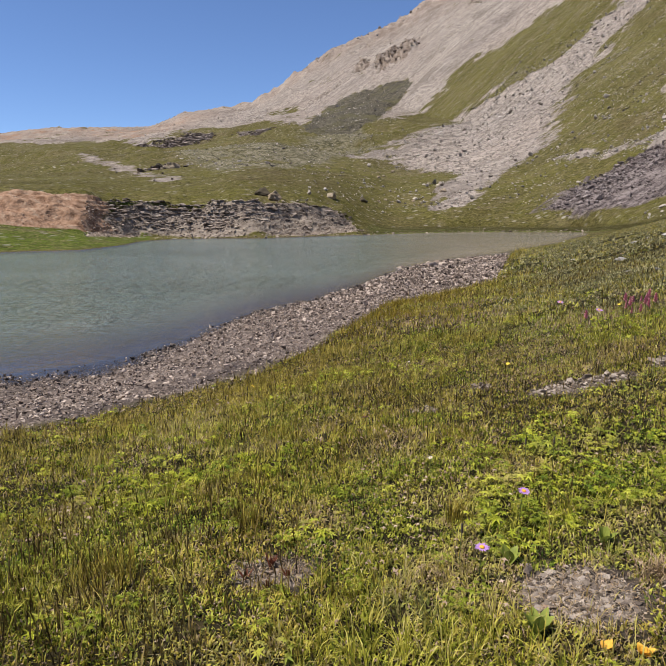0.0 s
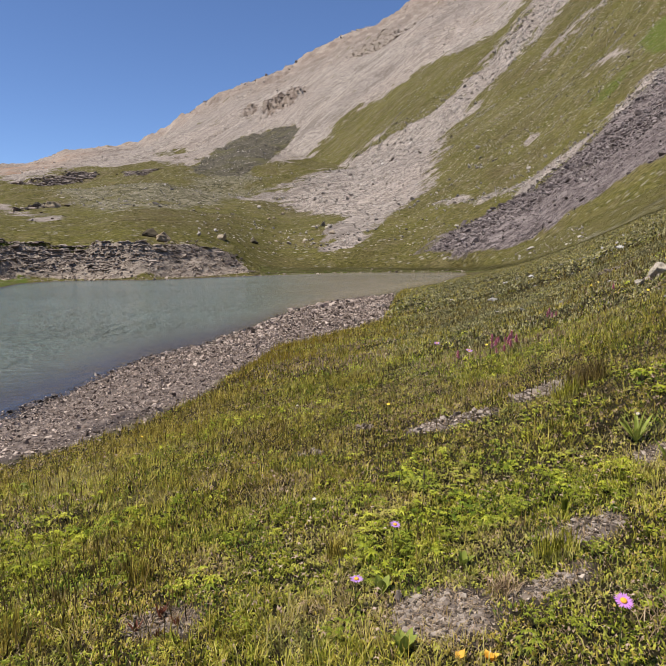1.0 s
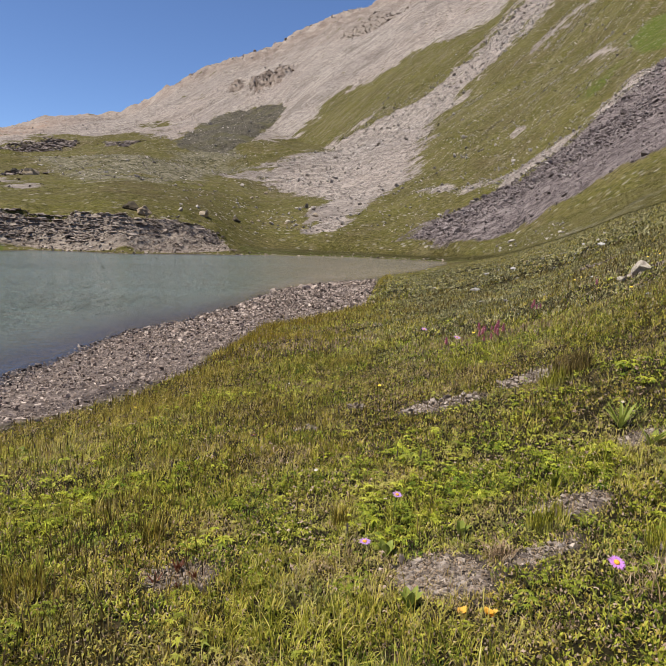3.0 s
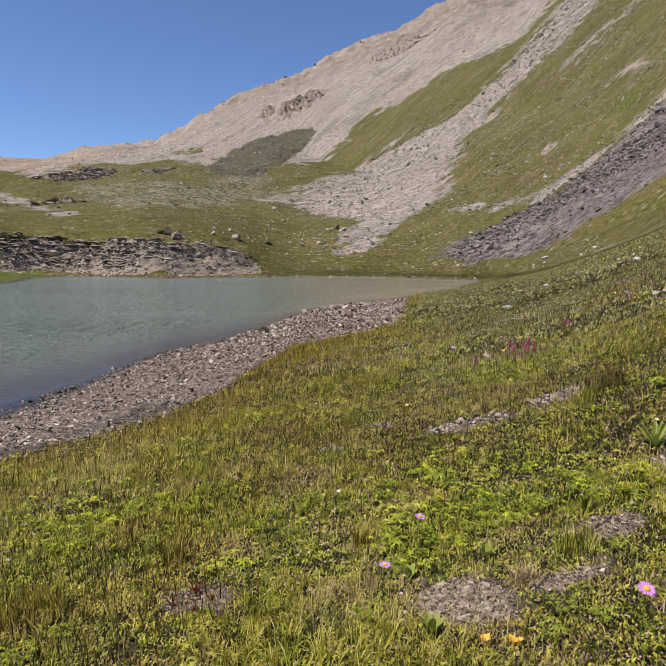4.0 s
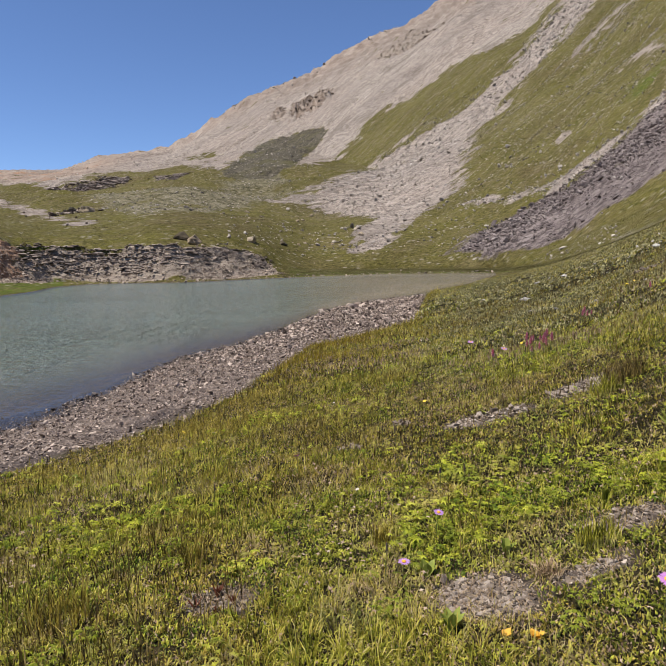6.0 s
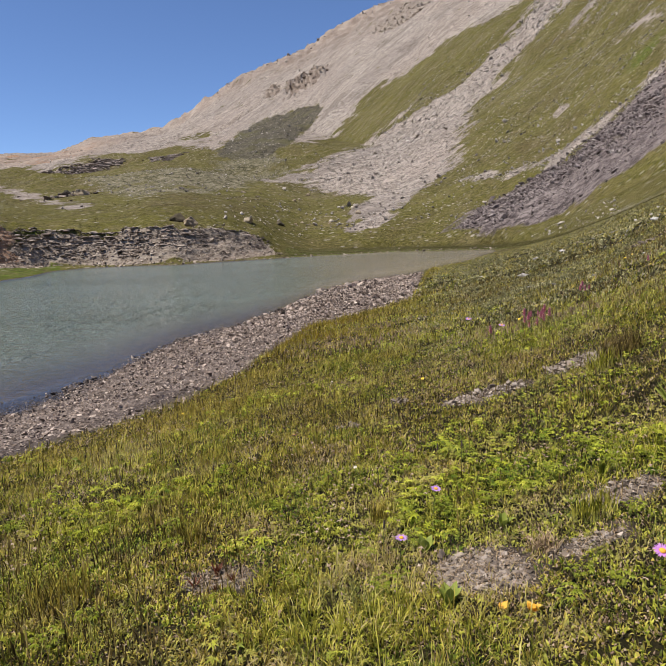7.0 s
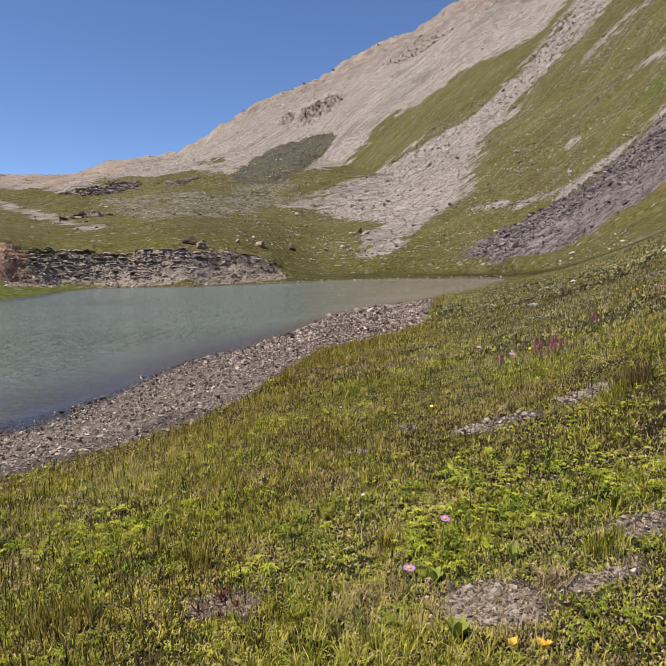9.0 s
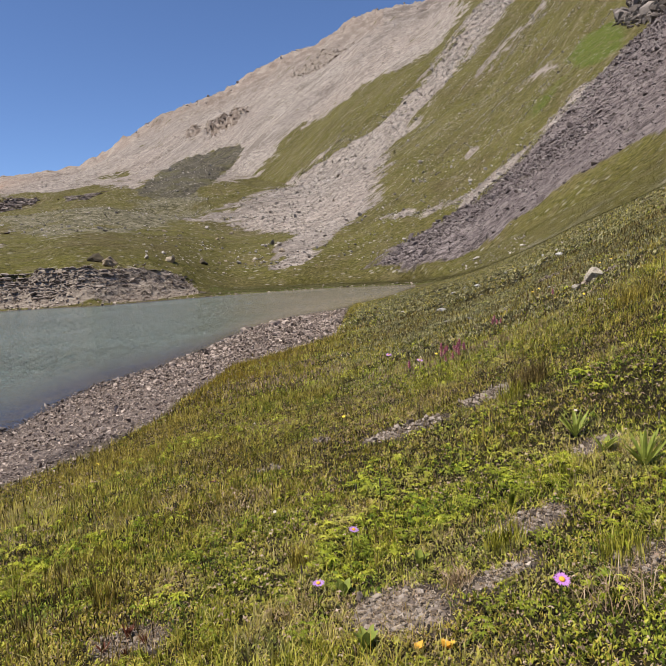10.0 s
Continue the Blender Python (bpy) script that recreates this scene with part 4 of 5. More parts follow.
# ---- gravel beach ----
def beach_points(n, margin=0.0):
    az = RNG.uniform(-44, 7.4, n * 4)
    r0, r1 = line_at(RT[TURF], az) - .1, line_at(RT[WNEAR], az) + .5 + margin
    r = np.sqrt(RNG.random(n * 4) * 33 ** 2)
    k = (r > r0) & (r < r1)
    a = np.radians(az[k])
    return r[k] * np.sin(a), r[k] * np.cos(a)


x, y = beach_points(104000)
r = np.hypot(x, y)
keep = RNG.random(len(x)) < np.clip((16 / r) ** 1.3, .25, 1)
x, y, r = x[keep], y[keep], r[keep]
shore_size = sizes(len(x), .022, .6) * np.clip(r / 11, .8, 1.7)
order = np.argsort(r + 3 * RNG.random(len(r)))
x, y, shore_size = x[order], y[order], shore_size[order]
beach = scatter_rocks("beach_gravel", x[300:], y[300:], shore_size[300:], CHIPPINGS, BEACH_STONE, "mauve-brown angular gravel along the lake shore", "gravel")


def single_meshes(name, shapes, mat):
    out = []
    for v, f in shapes:
        out.append(raw_mesh(name, v, f, mat, False))
    return out


def lay(meshes, name, x, y, size, parent, tilt=.25, sink=.12):
    """One stone, an object of its own."""
    me = meshes[int(RNG.integers(0, len(meshes)))]
    ob = new(name, me)
    lo = min(v.co.z for v in me.vertices)
    ob.matrix_basis = Matrix.Translation((x, y, float(height(x, y)) - (lo + sink) * size)) @ Euler((RNG.normal() * tilt, RNG.normal() * tilt, RNG.random() * 6.28)).to_matrix().to_4x4() @ Matrix.Diagonal((size, size * RNG.uniform(.7, 1.1), size, 1))
    ob.parent = parent
    return ob


piece_meshes = single_meshes("stone", SLABS, BEACH_PIECE)
for i in range(300):
    lay(piece_meshes, "stone", x[i], y[i], shore_size[i], beach)

# stones standing in the shallows and along the waterline
az = RNG.uniform(-40, 6, 2400)
az = az[fbm(az * .35, az * 0, 3, 15) + .35 * RNG.normal(size=2400) > .1]
n = len(az)
r = line_at(RT[WNEAR], az) + RNG.normal(size=n) * (.34 + .02 * (az + 40) * .3) + .08
a = np.radians(az)
scatter_rocks("wet_stones", r * np.sin(a), r * np.cos(a), sizes(n, .025, .45) * np.clip(r / 10, .8, 2), BLOCKS, stone_material("wet_dark_stone", (0.034, 0.027, 0.026), (0.075, 0.062, 0.058), (0.15, 0.125, 0.112), False, 20),
              "dark wet stones along the water's edge", "stones")
spit = in_patch([(-1.5, 23.2), (2.6, 26.5), (3.4, 30.5), (1.2, 28), (-1.2, 24.2)], 260)
scatter_rocks("spit_stones", *spit, sizes(260, .12, .5), SLABS, BEACH_STONE, "larger slabs at the tip of the gravel spit", "stones")

# ---- boulders ----
def boulder(name, seed, mat, squash=.85):
    """An angular, worn block about one metre across, standing on its base."""
    bm = bmesh.new()
    rnd = np.random.default_rng(seed + 40)
    p = rnd.normal(size=(17, 3))
    p /= np.linalg.norm(p, axis=1)[:, None] ** .85
    for q in p * np.array([.55, .46, .5 * squash]):
        bm.verts.new((q[0], q[1], max(q[2], -.22)))
    bmesh.ops.convex_hull(bm, input=bm.verts)
    bmesh.ops.delete(bm, geom=[v for v in bm.verts if not v.link_faces], context="VERTS")
    bmesh.ops.bevel(bm, geom=list(bm.edges), offset=.035, segments=1, affect="EDGES", clamp_overlap=True)
    bmesh.ops.subdivide_edges(bm, edges=[e for e in bm.edges if e.calc_length() > .16], cuts=2, use_grid_fill=True)
    bmesh.ops.triangulate(bm, faces=bm.faces)
    for v in bm.verts:
        v.co += v.co.normalized() * (.07 * noise.fractal(v.co * 4 + Vector((seed, 0, 0)), 1.0, 2.0, 4))
    me = bpy.data.meshes.new(name)
    bm.to_mesh(me)
    bm.free()
    me.materials.append(mat)
    return me


boulder_meshes = [boulder("boulder", k, BOULDER) for k in range(5)]
dark_boulder = boulder("boulder", 11, BOULDER_DARK, .8)


def place_boulder(me, x, y, size, turn, label, group=""):
    ob = new("boulder", me)
    ob.matrix_basis = Matrix.Translation((x, y, float(height(x, y)) + size * .10)) @ Matrix.Rotation(turn, 4, 'Z') @ Matrix.Diagonal((size, size, size, 1))
    return tagged(ob, label, "boulder", group)


place_boulder(dark_boulder, -18.3, 71.6, 1.7, .4, "dark lichen-covered boulder on the bank top")
place_boulder(boulder_meshes[0], -16.7, 70.4, 1.9, 1.4, "tan weathered boulder half sunk in the bank")
place_boulder(boulder_meshes[4], 3.93, 6.88, .24, .3, "pale grey stone in the hillside turf")
place_boulder(boulder_meshes[2], 3.74, 6.95, .13, 1.3, "small pale stone in the hillside turf")
place_boulder(boulder_meshes[1], -12.0, 83.0, 1.5, 2.0, "pale boulder with a shaded foot in grass")
place_boulder(boulder_meshes[2], -46.8, 114.6, 2.6, .3, "upright brown boulder beside a bare earth patch")
place_boulder(dark_boulder, -51.0, 118.5, 1.7, 1.1, "low dark-sided boulder beside a bare earth patch")
place_boulder(dark_boulder, -8.6, 91.5, 1.3, 1.1, "small dark boulder in valley grass")
for k in range(70):
    az = RNG.uniform(-9, 9) if k < 50 else RNG.uniform(-24, 2)
    r = RNG.uniform(84, 128) if k < 50 else RNG.uniform(80, 170)
    place_boulder(boulder_meshes[k % 5], r * math.sin(math.radians(az)), r * math.cos(math.radians(az)), float(np.clip(.34 * math.exp(.5 * RNG.normal()), .18, 1.0)), RNG.random() * 6.28,
                  "small pale boulder strewn in valley grass", "boulders on the valley floor")

# ---- plants ----
def meadow_points(n, r0, r1):
    az = RNG.uniform(-44, 47, n)
    r = np.sqrt(r0 * r0 + (r1 * r1 - r0 * r0) * RNG.random(n))
    a = np.radians(az)
    edge = np.where(az < 8, line_at(RT[TURF], az) + .12 * vnoise(az * 3, az * 0, 4), np.where(az < 14.1, line_at(RT[WNEAR], az) - .3, line_at(RT[WFAR], az) * 1.06))
    k = r < edge
    x, y, az, r, edge = (r * np.sin(a))[k], (r * np.cos(a))[k], az[k], r[k], edge[k]
    return x, y, az, r, edge


def blades(x, y, length, width, lean, segs=2, phi=None):
    """Bent blades of grass as triangles; each blade is an island."""
    n = len(x)
    z = height(x, y) - .006
    phi = RNG.random(n) * 6.283 if phi is None else phi
    dx, dy = np.cos(phi), np.sin(phi)
    face = phi + 1.571 + RNG.normal(size=n) * .5
    wx, wy = np.cos(face) * width / 2, np.sin(face) * width / 2
    p0 = np.stack([x, y, z], -1)
    side = np.stack([wx, wy, np.zeros(n)], -1)
    tip = p0 + np.stack([dx * length * lean, dy * length * lean, length * np.sqrt(np.clip(1 - lean ** 2, .05, 1))], -1)
    if segs == 1:
        v = np.stack([p0 - side, p0 + side, tip], 1)
        f = np.array([[0, 1, 2]])
    else:
        mid = p0 + np.stack([dx * length * lean * .38, dy * length * lean * .38, length * .58 * np.sqrt(np.clip(1 - (.62 * lean) ** 2, .1, 1))], -1)
        v = np.stack([p0 - side * .8, p0 + side * .8, mid - side, mid + side, tip], 1)
        f = np.array([[0, 1, 3], [0, 3, 2], [2, 3, 4]])
    k = v.shape[1]
    return v.reshape(-1, 3), (f[None] + (np.arange(n) * k)[:, None, None]).reshape(-1, 3)


def tufted(x, y, cell):
    """Draws places together into tufts, and gives the way that each blade then leans, out of its tuft."""
    ix, iy = np.floor(x / cell).astype(np.int64), np.floor(y / cell).astype(np.int64)
    cx, cy = (ix + .5 + .45 * lattice(ix, iy, 13)) * cell, (iy + .5 + .45 * lattice(ix, iy, 19)) * cell
    pull = .30 + .25 * lattice(ix, iy, 23)
    phi = np.arctan2(y - cy, x - cx) + .55 * RNG.normal(size=len(x))
    return x + (cx - x) * pull, y + (cy - y) * pull, phi


def lobed_leaves(x, y, z, size, tilt, lobes=5, phi=None):
    """Leaves with deep pointed lobes, fanned round their stalk; each is an island."""
    n = len(x)
    ang = np.linspace(-2.25, 2.25, lobes * 2 - 1)
    tip = np.arange(lobes * 2 - 1) % 2 == 0
    rad = np.where(tip, 1.0 - .22 * np.abs(ang) / 2.25, .36)
    px, py = np.concatenate([[-.10], rad * np.cos(ang)]), np.concatenate([[0], rad * np.sin(ang)])
    pz = np.concatenate([[0], np.where(tip, -.16, .07)])
    phi = (RNG.random(n) * 6.283 if phi is None else phi)[:, None]
    s = size[:, None]
    ct, st = np.cos(tilt)[:, None], np.sin(tilt)[:, None]
    qx, qz = px[None] * ct - pz[None] * st, px[None] * st + pz[None] * ct
    qy = np.broadcast_to(py[None], qx.shape)
    vx = x[:, None] + s * (qx * np.cos(phi) - qy * np.sin(phi))
    vy = y[:, None] + s * (qx * np.sin(phi) + qy * np.cos(phi))
    v = np.stack([vx, vy, z[:, None] + s * qz], -1)
    k = len(px)
    f = np.array([[0, i, i + 1] for i in range(1, k - 1)])
    return v.reshape(-1, 3), (f[None] + (np.arange(n) * k)[:, None, None]).reshape(-1, 3)


def herb_cushions(x, y, leaves, size, h, lobes):
    """Low plants: leaves on unequal stalks round each centre, the outer ones lower and tipped outwards."""
    n = len(x)
    q = np.sqrt(RNG.random((n, leaves))) * size[:, None] * 2.1
    phi = RNG.random((n, leaves)) * 6.283
    px, py = (x[:, None] + q * np.cos(phi)).ravel(), (y[:, None] + q * np.sin(phi)).ravel()
    up = (h[:, None] * (1.05 - .55 * (q / (size[:, None] * 2.1)) ** 2) * (.55 + .6 * RNG.random((n, leaves)))).ravel()
    sz = (size[:, None] * (.6 + .6 * RNG.random((n, leaves)))).ravel()
    return lobed_leaves(px, py, height(px, py) + up, sz, -.25 + .35 * RNG.normal(size=px.size), lobes, phi.ravel() + .5 * RNG.normal(size=px.size))


def join_soup(parts):
    base, vs, fs = 0, [], []
    for v, f in parts:
        vs.append(v)
        fs.append(f + base)
        base += len(v)
    return np.concatenate(vs), np.concatenate(fs)


def stuff(name, parts, mat, label, category):
    v, f = join_soup(parts)
    return tagged(new(name, raw_mesh(name, v, f, mat, False)), label, category, kind="stuff")


def open_sward(x, y, r0):
    """How thick the sward stands: plants crowd in hand-wide cushions with dark gaps between."""
    f = 19.0 if r0 < 2 else 10.0 if r0 < 5 else 5.0 if r0 < 10 else 2.0
    low = .34 if r0 < 2 else .42
    return low + (1 - low) * sstep(-.45, -.05, fbm(x * f, y * f, 2, 61))


grass_parts, sedge_parts, herb_parts, straw_parts, broad_parts, grey_parts, rust_parts = [], [], [], [], [], [], []


def browning(x, y, az, r, edge):
    """Where the sward has ripened: along the shore, on the hillside and in drifts."""
    near_edge = sstep(.50, .92, r / edge) * (az < 9)
    drift = fbm(x * .55, y * .55, 3, 25) + .55 * fbm(x * 1.9, y * 1.9, 2, 27)
    left = sstep(-6, -20, az) * (1 - sstep(2.4, 3.6, r))
    fresh = sstep(-8, 0, az) * sstep(2.0, 2.6, r) * (1 - sstep(4.0, 5.2, r))
    return .30 - .22 * fresh + .50 * near_edge + .45 * drift + .06 * sstep(3, 8, r) + .35 * sstep(6, 16, az) * sstep(5, 10, r) + .28 * left, near_edge


# distance band, number of places, blade length, width, segments
for r0, r1, n, ln, wd, segs in ((.35, 3.0, 80000, .034, .0027, 2), (3.0, 7.0, 165000, .038, .0056, 1), (7.0, 15.0, 200000, .050, .0130, 1), (15.0, 55.0, 330000, .085, .034, 1)):
    x, y, az, r, edge = meadow_points(n, r0, r1)
    tuft = fbm(x * 2.2, y * 2.2, 3, 21)
    keep = (RNG.random(len(x)) > .93 * bare(x, y)) & (RNG.random(len(x)) < np.clip(.68 + .7 * tuft, .18, 1) * open_sward(x, y, r0))
    x, y, r, edge, tuft, az = x[keep], y[keep], r[keep], edge[keep], tuft[keep], az[keep]
    x, y, phi = tufted(x, y, .06 if r0 < 2 else .10 if r0 < 5 else .2 if r0 < 10 else .5)
    brown, near_edge = browning(x, y, az, r, edge)
    sed = RNG.random(len(x)) < np.clip(brown, .05, .93)
    tall = 1 - .42 * sstep(6, 14, az) * sstep(6, 10, r)
    length = ln * tall * np.exp(.42 * RNG.normal(size=len(x))) * (1 + .5 * np.clip(tuft, -.5, 1))
    width = wd * (.6 + .7 * RNG.random(len(x)))
    lean = np.clip(.60 + .28 * RNG.normal(size=len(x)), 0, .95)
    g = ~sed
    grass_parts.append(blades(x[g], y[g], length[g], width[g], lean[g], segs, phi[g]))
    sedge_parts.append(blades(x[sed], y[sed], length[sed] * (1.05 + .40 * near_edge[sed]), width[sed] * .8, lean[sed] * .85, segs, phi[sed]))
    # dead thatch close to the soil, thicker in ripe drifts
    x, y, az, r, edge = meadow_points(int(n * (1.3 if r0 < 2 else .8 if r0 < 5 else .25)), r0, r1)
    keep = RNG.random(len(x)) < np.clip(.25 + 1.1 * fbm(x * 1.3, y * 1.3, 3, 37), .10, 1)
    x, y = x[keep], y[keep]
    straw_parts.append(blades(x, y, ln * (.5 + .7 * RNG.random(len(x))), wd * np.ones(len(x)), np.clip(.62 + .34 * RNG.random(len(x)), 0, .97), segs=1))
    # a close carpet of short broad leaves, green, ripe or withered by the drift
    x, y, az, r, edge = meadow_points(int(n * (2.4 if r0 < 2 else 2.0 if r0 < 5 else 1.2)), r0, r1)
    brown = browning(x, y, az, r, edge)[0] + .35 * fbm(x * 6, y * 6, 2, 39)
    keep = (RNG.random(len(x)) > bare(x, y)) & (RNG.random(len(x)) < open_sward(x, y, r0))
    x, y, az, r, brown = x[keep], y[keep], az[keep], r[keep], brown[keep]
    hill = RNG.random(len(x)) < .92 * sstep(3, 12, az) * sstep(4.5, 9, r)
    pick = RNG.random(len(x))
    dead = ~hill & (pick < .13 + .16 * np.clip(brown, 0, 1) + .10 * sstep(6, 20, az))
    ripe = ~hill & ~dead & (RNG.random(len(x)) < np.clip(brown * .85, .04, .85))
    for rows, store, lift in ((hill, grey_parts, .75), (dead, rust_parts, .42), (ripe, sedge_parts, .55), (~hill & ~dead & ~ripe, broad_parts, .58)):
        m = int(rows.sum())
        store.append(blades(x[rows], y[rows], ln * lift * (.5 + .9 * RNG.random(m)), wd * 2.4 * (.6 + .8 * RNG.random(m)), np.clip(.30 + .62 * RNG.random(m), 0, .95), segs=segs))
x, y, r = SLOPE_AT
x2, y2 = NEAR_SLOPE
n = len(x2)
stuff("slope_grass", [blades(x2, y2, .03 + .04 * RNG.random(n), .025 + .035 * RNG.random(n), .55 + .38 * RNG.random(n), segs=1), blades(x, y, (.035 + .06 * RNG.random(len(x))) * r / 80, (.06 + .08 * RNG.random(len(x))) * r / 80, .58 + .36 * RNG.random(len(x)), segs=1)], SLOPE_GRASS, "rough olive grass over valley floor and mountain side", "grass")
n = 11000
x, y = -.75 + 1.2 * RNG.normal(size=n), 10.6 + 1.7 * RNG.normal(size=n)
edge = line_at(RT[TURF], np.degrees(np.arctan2(x, y)))
k = (np.hypot(x, y) < edge) & (np.hypot(x, y) > edge - 2.2 - 1.8 * RNG.random(n)) & (RNG.random(n) < np.clip(.7 + .9 * fbm(x * 1.6, y * 1.6, 2, 33), .1, 1))
stuff("golden_sedge", [blades(x[k], y[k], .07 + .09 * RNG.random(int(k.sum())), np.full(int(k.sum()), .010), .15 + .4 * RNG.random(int(k.sum())), segs=1)], YELLOW_SEDGE, "golden-yellow sedge at the edge of the turf", "grass")

# the meadow goes on beside and behind the viewer
n = 190000
az = RNG.uniform(46, 317, n)
r = np.sqrt(RNG.random(n)) * 12
a = np.radians(az)
x, y = r * np.sin(a), r * np.cos(a)
azw = np.degrees(np.arctan2(x, y))
k = (r > .3) & (r < line_at(RT[TURF], azw)) & (RNG.random(n) < np.clip(.6 + .8 * fbm(x * 2.2, y * 2.2, 3, 21), .1, 1)) & (RNG.random(n) > sstep(8, 12, r))
x, y = x[k], y[k]
brown = RNG.random(len(x)) < np.clip(.45 + .6 * fbm(x * .55, y * .55, 3, 25), .1, .9)
lengths = .05 + .05 * RNG.random(len(x))
for rows, store in ((~brown, grass_parts), (brown, sedge_parts)):
    store.append(blades(x[rows], y[rows], lengths[rows], np.full(int(rows.sum()), .018), .35 + .5 * RNG.random(int(rows.sum())), segs=1))
k = RNG.random(len(x)) < np.clip(.10 + .5 * fbm(x * 1.1, y * 1.1, 3, 35), 0, .5)
herb_parts.append(lobed_leaves(x[k], y[k], height(x[k], y[k]) + .02 + .04 * RNG.random(int(k.sum())), .02 + .012 * RNG.random(int(k.sum())), .4 * RNG.normal(size=int(k.sum())), 5))

# low leafy herbs in drifts
for r0, r1, n, leaves, sz, h, lobes in ((.5, 3.2, 1250, 9, .0175, .045, 6), (3.2, 8.0, 3200, 7, .017, .045, 5), (8.0, 16.0, 8000, 3, .024, .05, 3)):
    x, y, az, r, edge = meadow_points(n, r0, r1)
    d = fbm(x * 1.1, y * 1.1, 3, 35)
    brown = browning(x, y, az, r, edge)[0]
    keep = (RNG.random(len(x)) < np.clip(.62 + 1.0 * d - .75 * np.clip(brown - .2, 0, 1) - .35 * sstep(-10, -22, az) * (1 - sstep(2.4, 3.4, r)) - .5 * sstep(4, 12, az) * sstep(5, 9, r), .03, 1)) & (RNG.random(len(x)) > 1.5 * bare(x, y))
    x, y = x[keep], y[keep]
    herb_parts.append(herb_cushions(x, y, leaves, sz * np.exp(.3 * RNG.normal(size=len(x))), h * (.6 + .7 * RNG.random(len(x))), lobes))
# withered, rusty leaves in patches between
for r0, r1, n, sz in ((.8, 3.0, 4200, .011), (3.0, 9.0, 9000, .014)):
    x, y, az, r, edge = meadow_points(n, r0, r1)
    keep = RNG.random(len(x)) < np.clip(1.5 * fbm(x * 1.5, y * 1.5, 3, 47) - .30, 0.01, .8)
    x, y = x[keep], y[keep]
    rust_parts.append(lobed_leaves(x, y, height(x, y) + .01 + .035 * RNG.random(len(x)), sz * (.6 + .8 * RNG.random(len(x))), .6 * RNG.normal(size=len(x)), 4))

stuff("hillside_herbs", grey_parts, GREYLEAF, "grey-green and brown low herbs of the hillside", "herbs")
stuff("small_leaves", broad_parts, HERB, "short broad leaves of low meadow plants", "herbs")
stuff("meadow_grass", grass_parts, GRASS, "short green alpine meadow grass in sun", "grass")
stuff("meadow_sedge", sedge_parts, SEDGE, "olive-brown sedge and ripe grass stalks", "grass")
stuff("dry_thatch", straw_parts, STRAW, "dead straw-coloured thatch between the grass", "dry grass")
stuff("leafy_herbs", herb_parts, LOBED, "low yellow-green lobed herb leaves among grass", "herbs")
stuff("withered_leaves", rust_parts, WITHERED, "withered pinkish-brown leaves among the grass", "leaves")

# tall ripe stalks that stand out of the sward
x, y, az, r, edge = meadow_points(27000, 1.0, 16)
keep = RNG.random(len(x)) < np.clip(.20 + .9 * fbm(x * .9, y * .9, 2, 45) + .25 * sstep(2.5, 5, r) + .7 * sstep(.55, .95, r / edge) * (az < 9) + .6 * sstep(-8, -20, az), 0, 1)
x, y, r = x[keep], y[keep], r[keep]
x3, y3, az3, r3, _ = meadow_points(7000, 1.0, 2.9)
k = (az3 < -9) & (RNG.random(len(x3)) < np.clip(.55 + .9 * fbm(x3 * 3.0, y3 * 3.0, 2, 49), 0, 1))
x3, y3 = x3[k], y3[k]
stuff("ripe_stalks", [blades(x3, y3, .05 + .06 * RNG.random(len(x3)), .0030 + .002 * RNG.random(len(x3)), .1 + .35 * RNG.random(len(x3))), blades(x, y, .045 + .065 * RNG.random(len(x)), .0020 + .0008 * r, .08 + .22 * RNG.random(len(x)))], STALK, "thin brown upright seed stalks in the meadow", "stalks")
# soft mauve seed heads in drifts on the slope
x, y, az, r, edge = meadow_points(60000, 4.5, 13)
keep = RNG.random(len(x)) < np.clip(1.3 * fbm(x * .5, y * .5, 3, 53) - .48 + .8 * np.exp(-((x - 1.5) ** 2 / .4 + (y - 6.2) ** 2 / .3)), 0, .5)
x, y, r = x[keep], y[keep], r[keep]
stuff("mauve_grass_heads", [blades(x, y, .035 + .04 * RNG.random(len(x)), .004 + .0010 * r, .1 + .3 * RNG.random(len(x)), segs=2)], MAUVE, "mauve-brown grass heads in ripe drifts", "grass")


def part(name, bm, material, parent, label=""):
    me = bpy.data.meshes.new(name)
    bm.to_mesh(me)
    bm.free()
    me.materials.append(material)
    ob = new(name, me)
    ob.parent = parent
    return tagged(ob, label)


def thing(name, label, category, group=""):
    return tagged(new(name), label, category, group)


def stem_bm(h, radius, bend=.02, sides=5):
    bm = bmesh.new()
    rings = []
    for k in range(5):
        t = k / 4
        c = Vector((bend * t * t, 0, h * t))
        rr = radius * (1 - .35 * t)
        rings.append([bm.verts.new(c + Vector((rr * math.cos(6.283 * i / sides), rr * math.sin(6.283 * i / sides), 0))) for i in range(sides)])
    for a, b in zip(rings, rings[1:]):
        for i in range(sides):
            bm.faces.new((a[i], a[(i + 1) % sides], b[(i + 1) % sides], b[i]))
    bm.faces.new(rings[-1])
    return bm


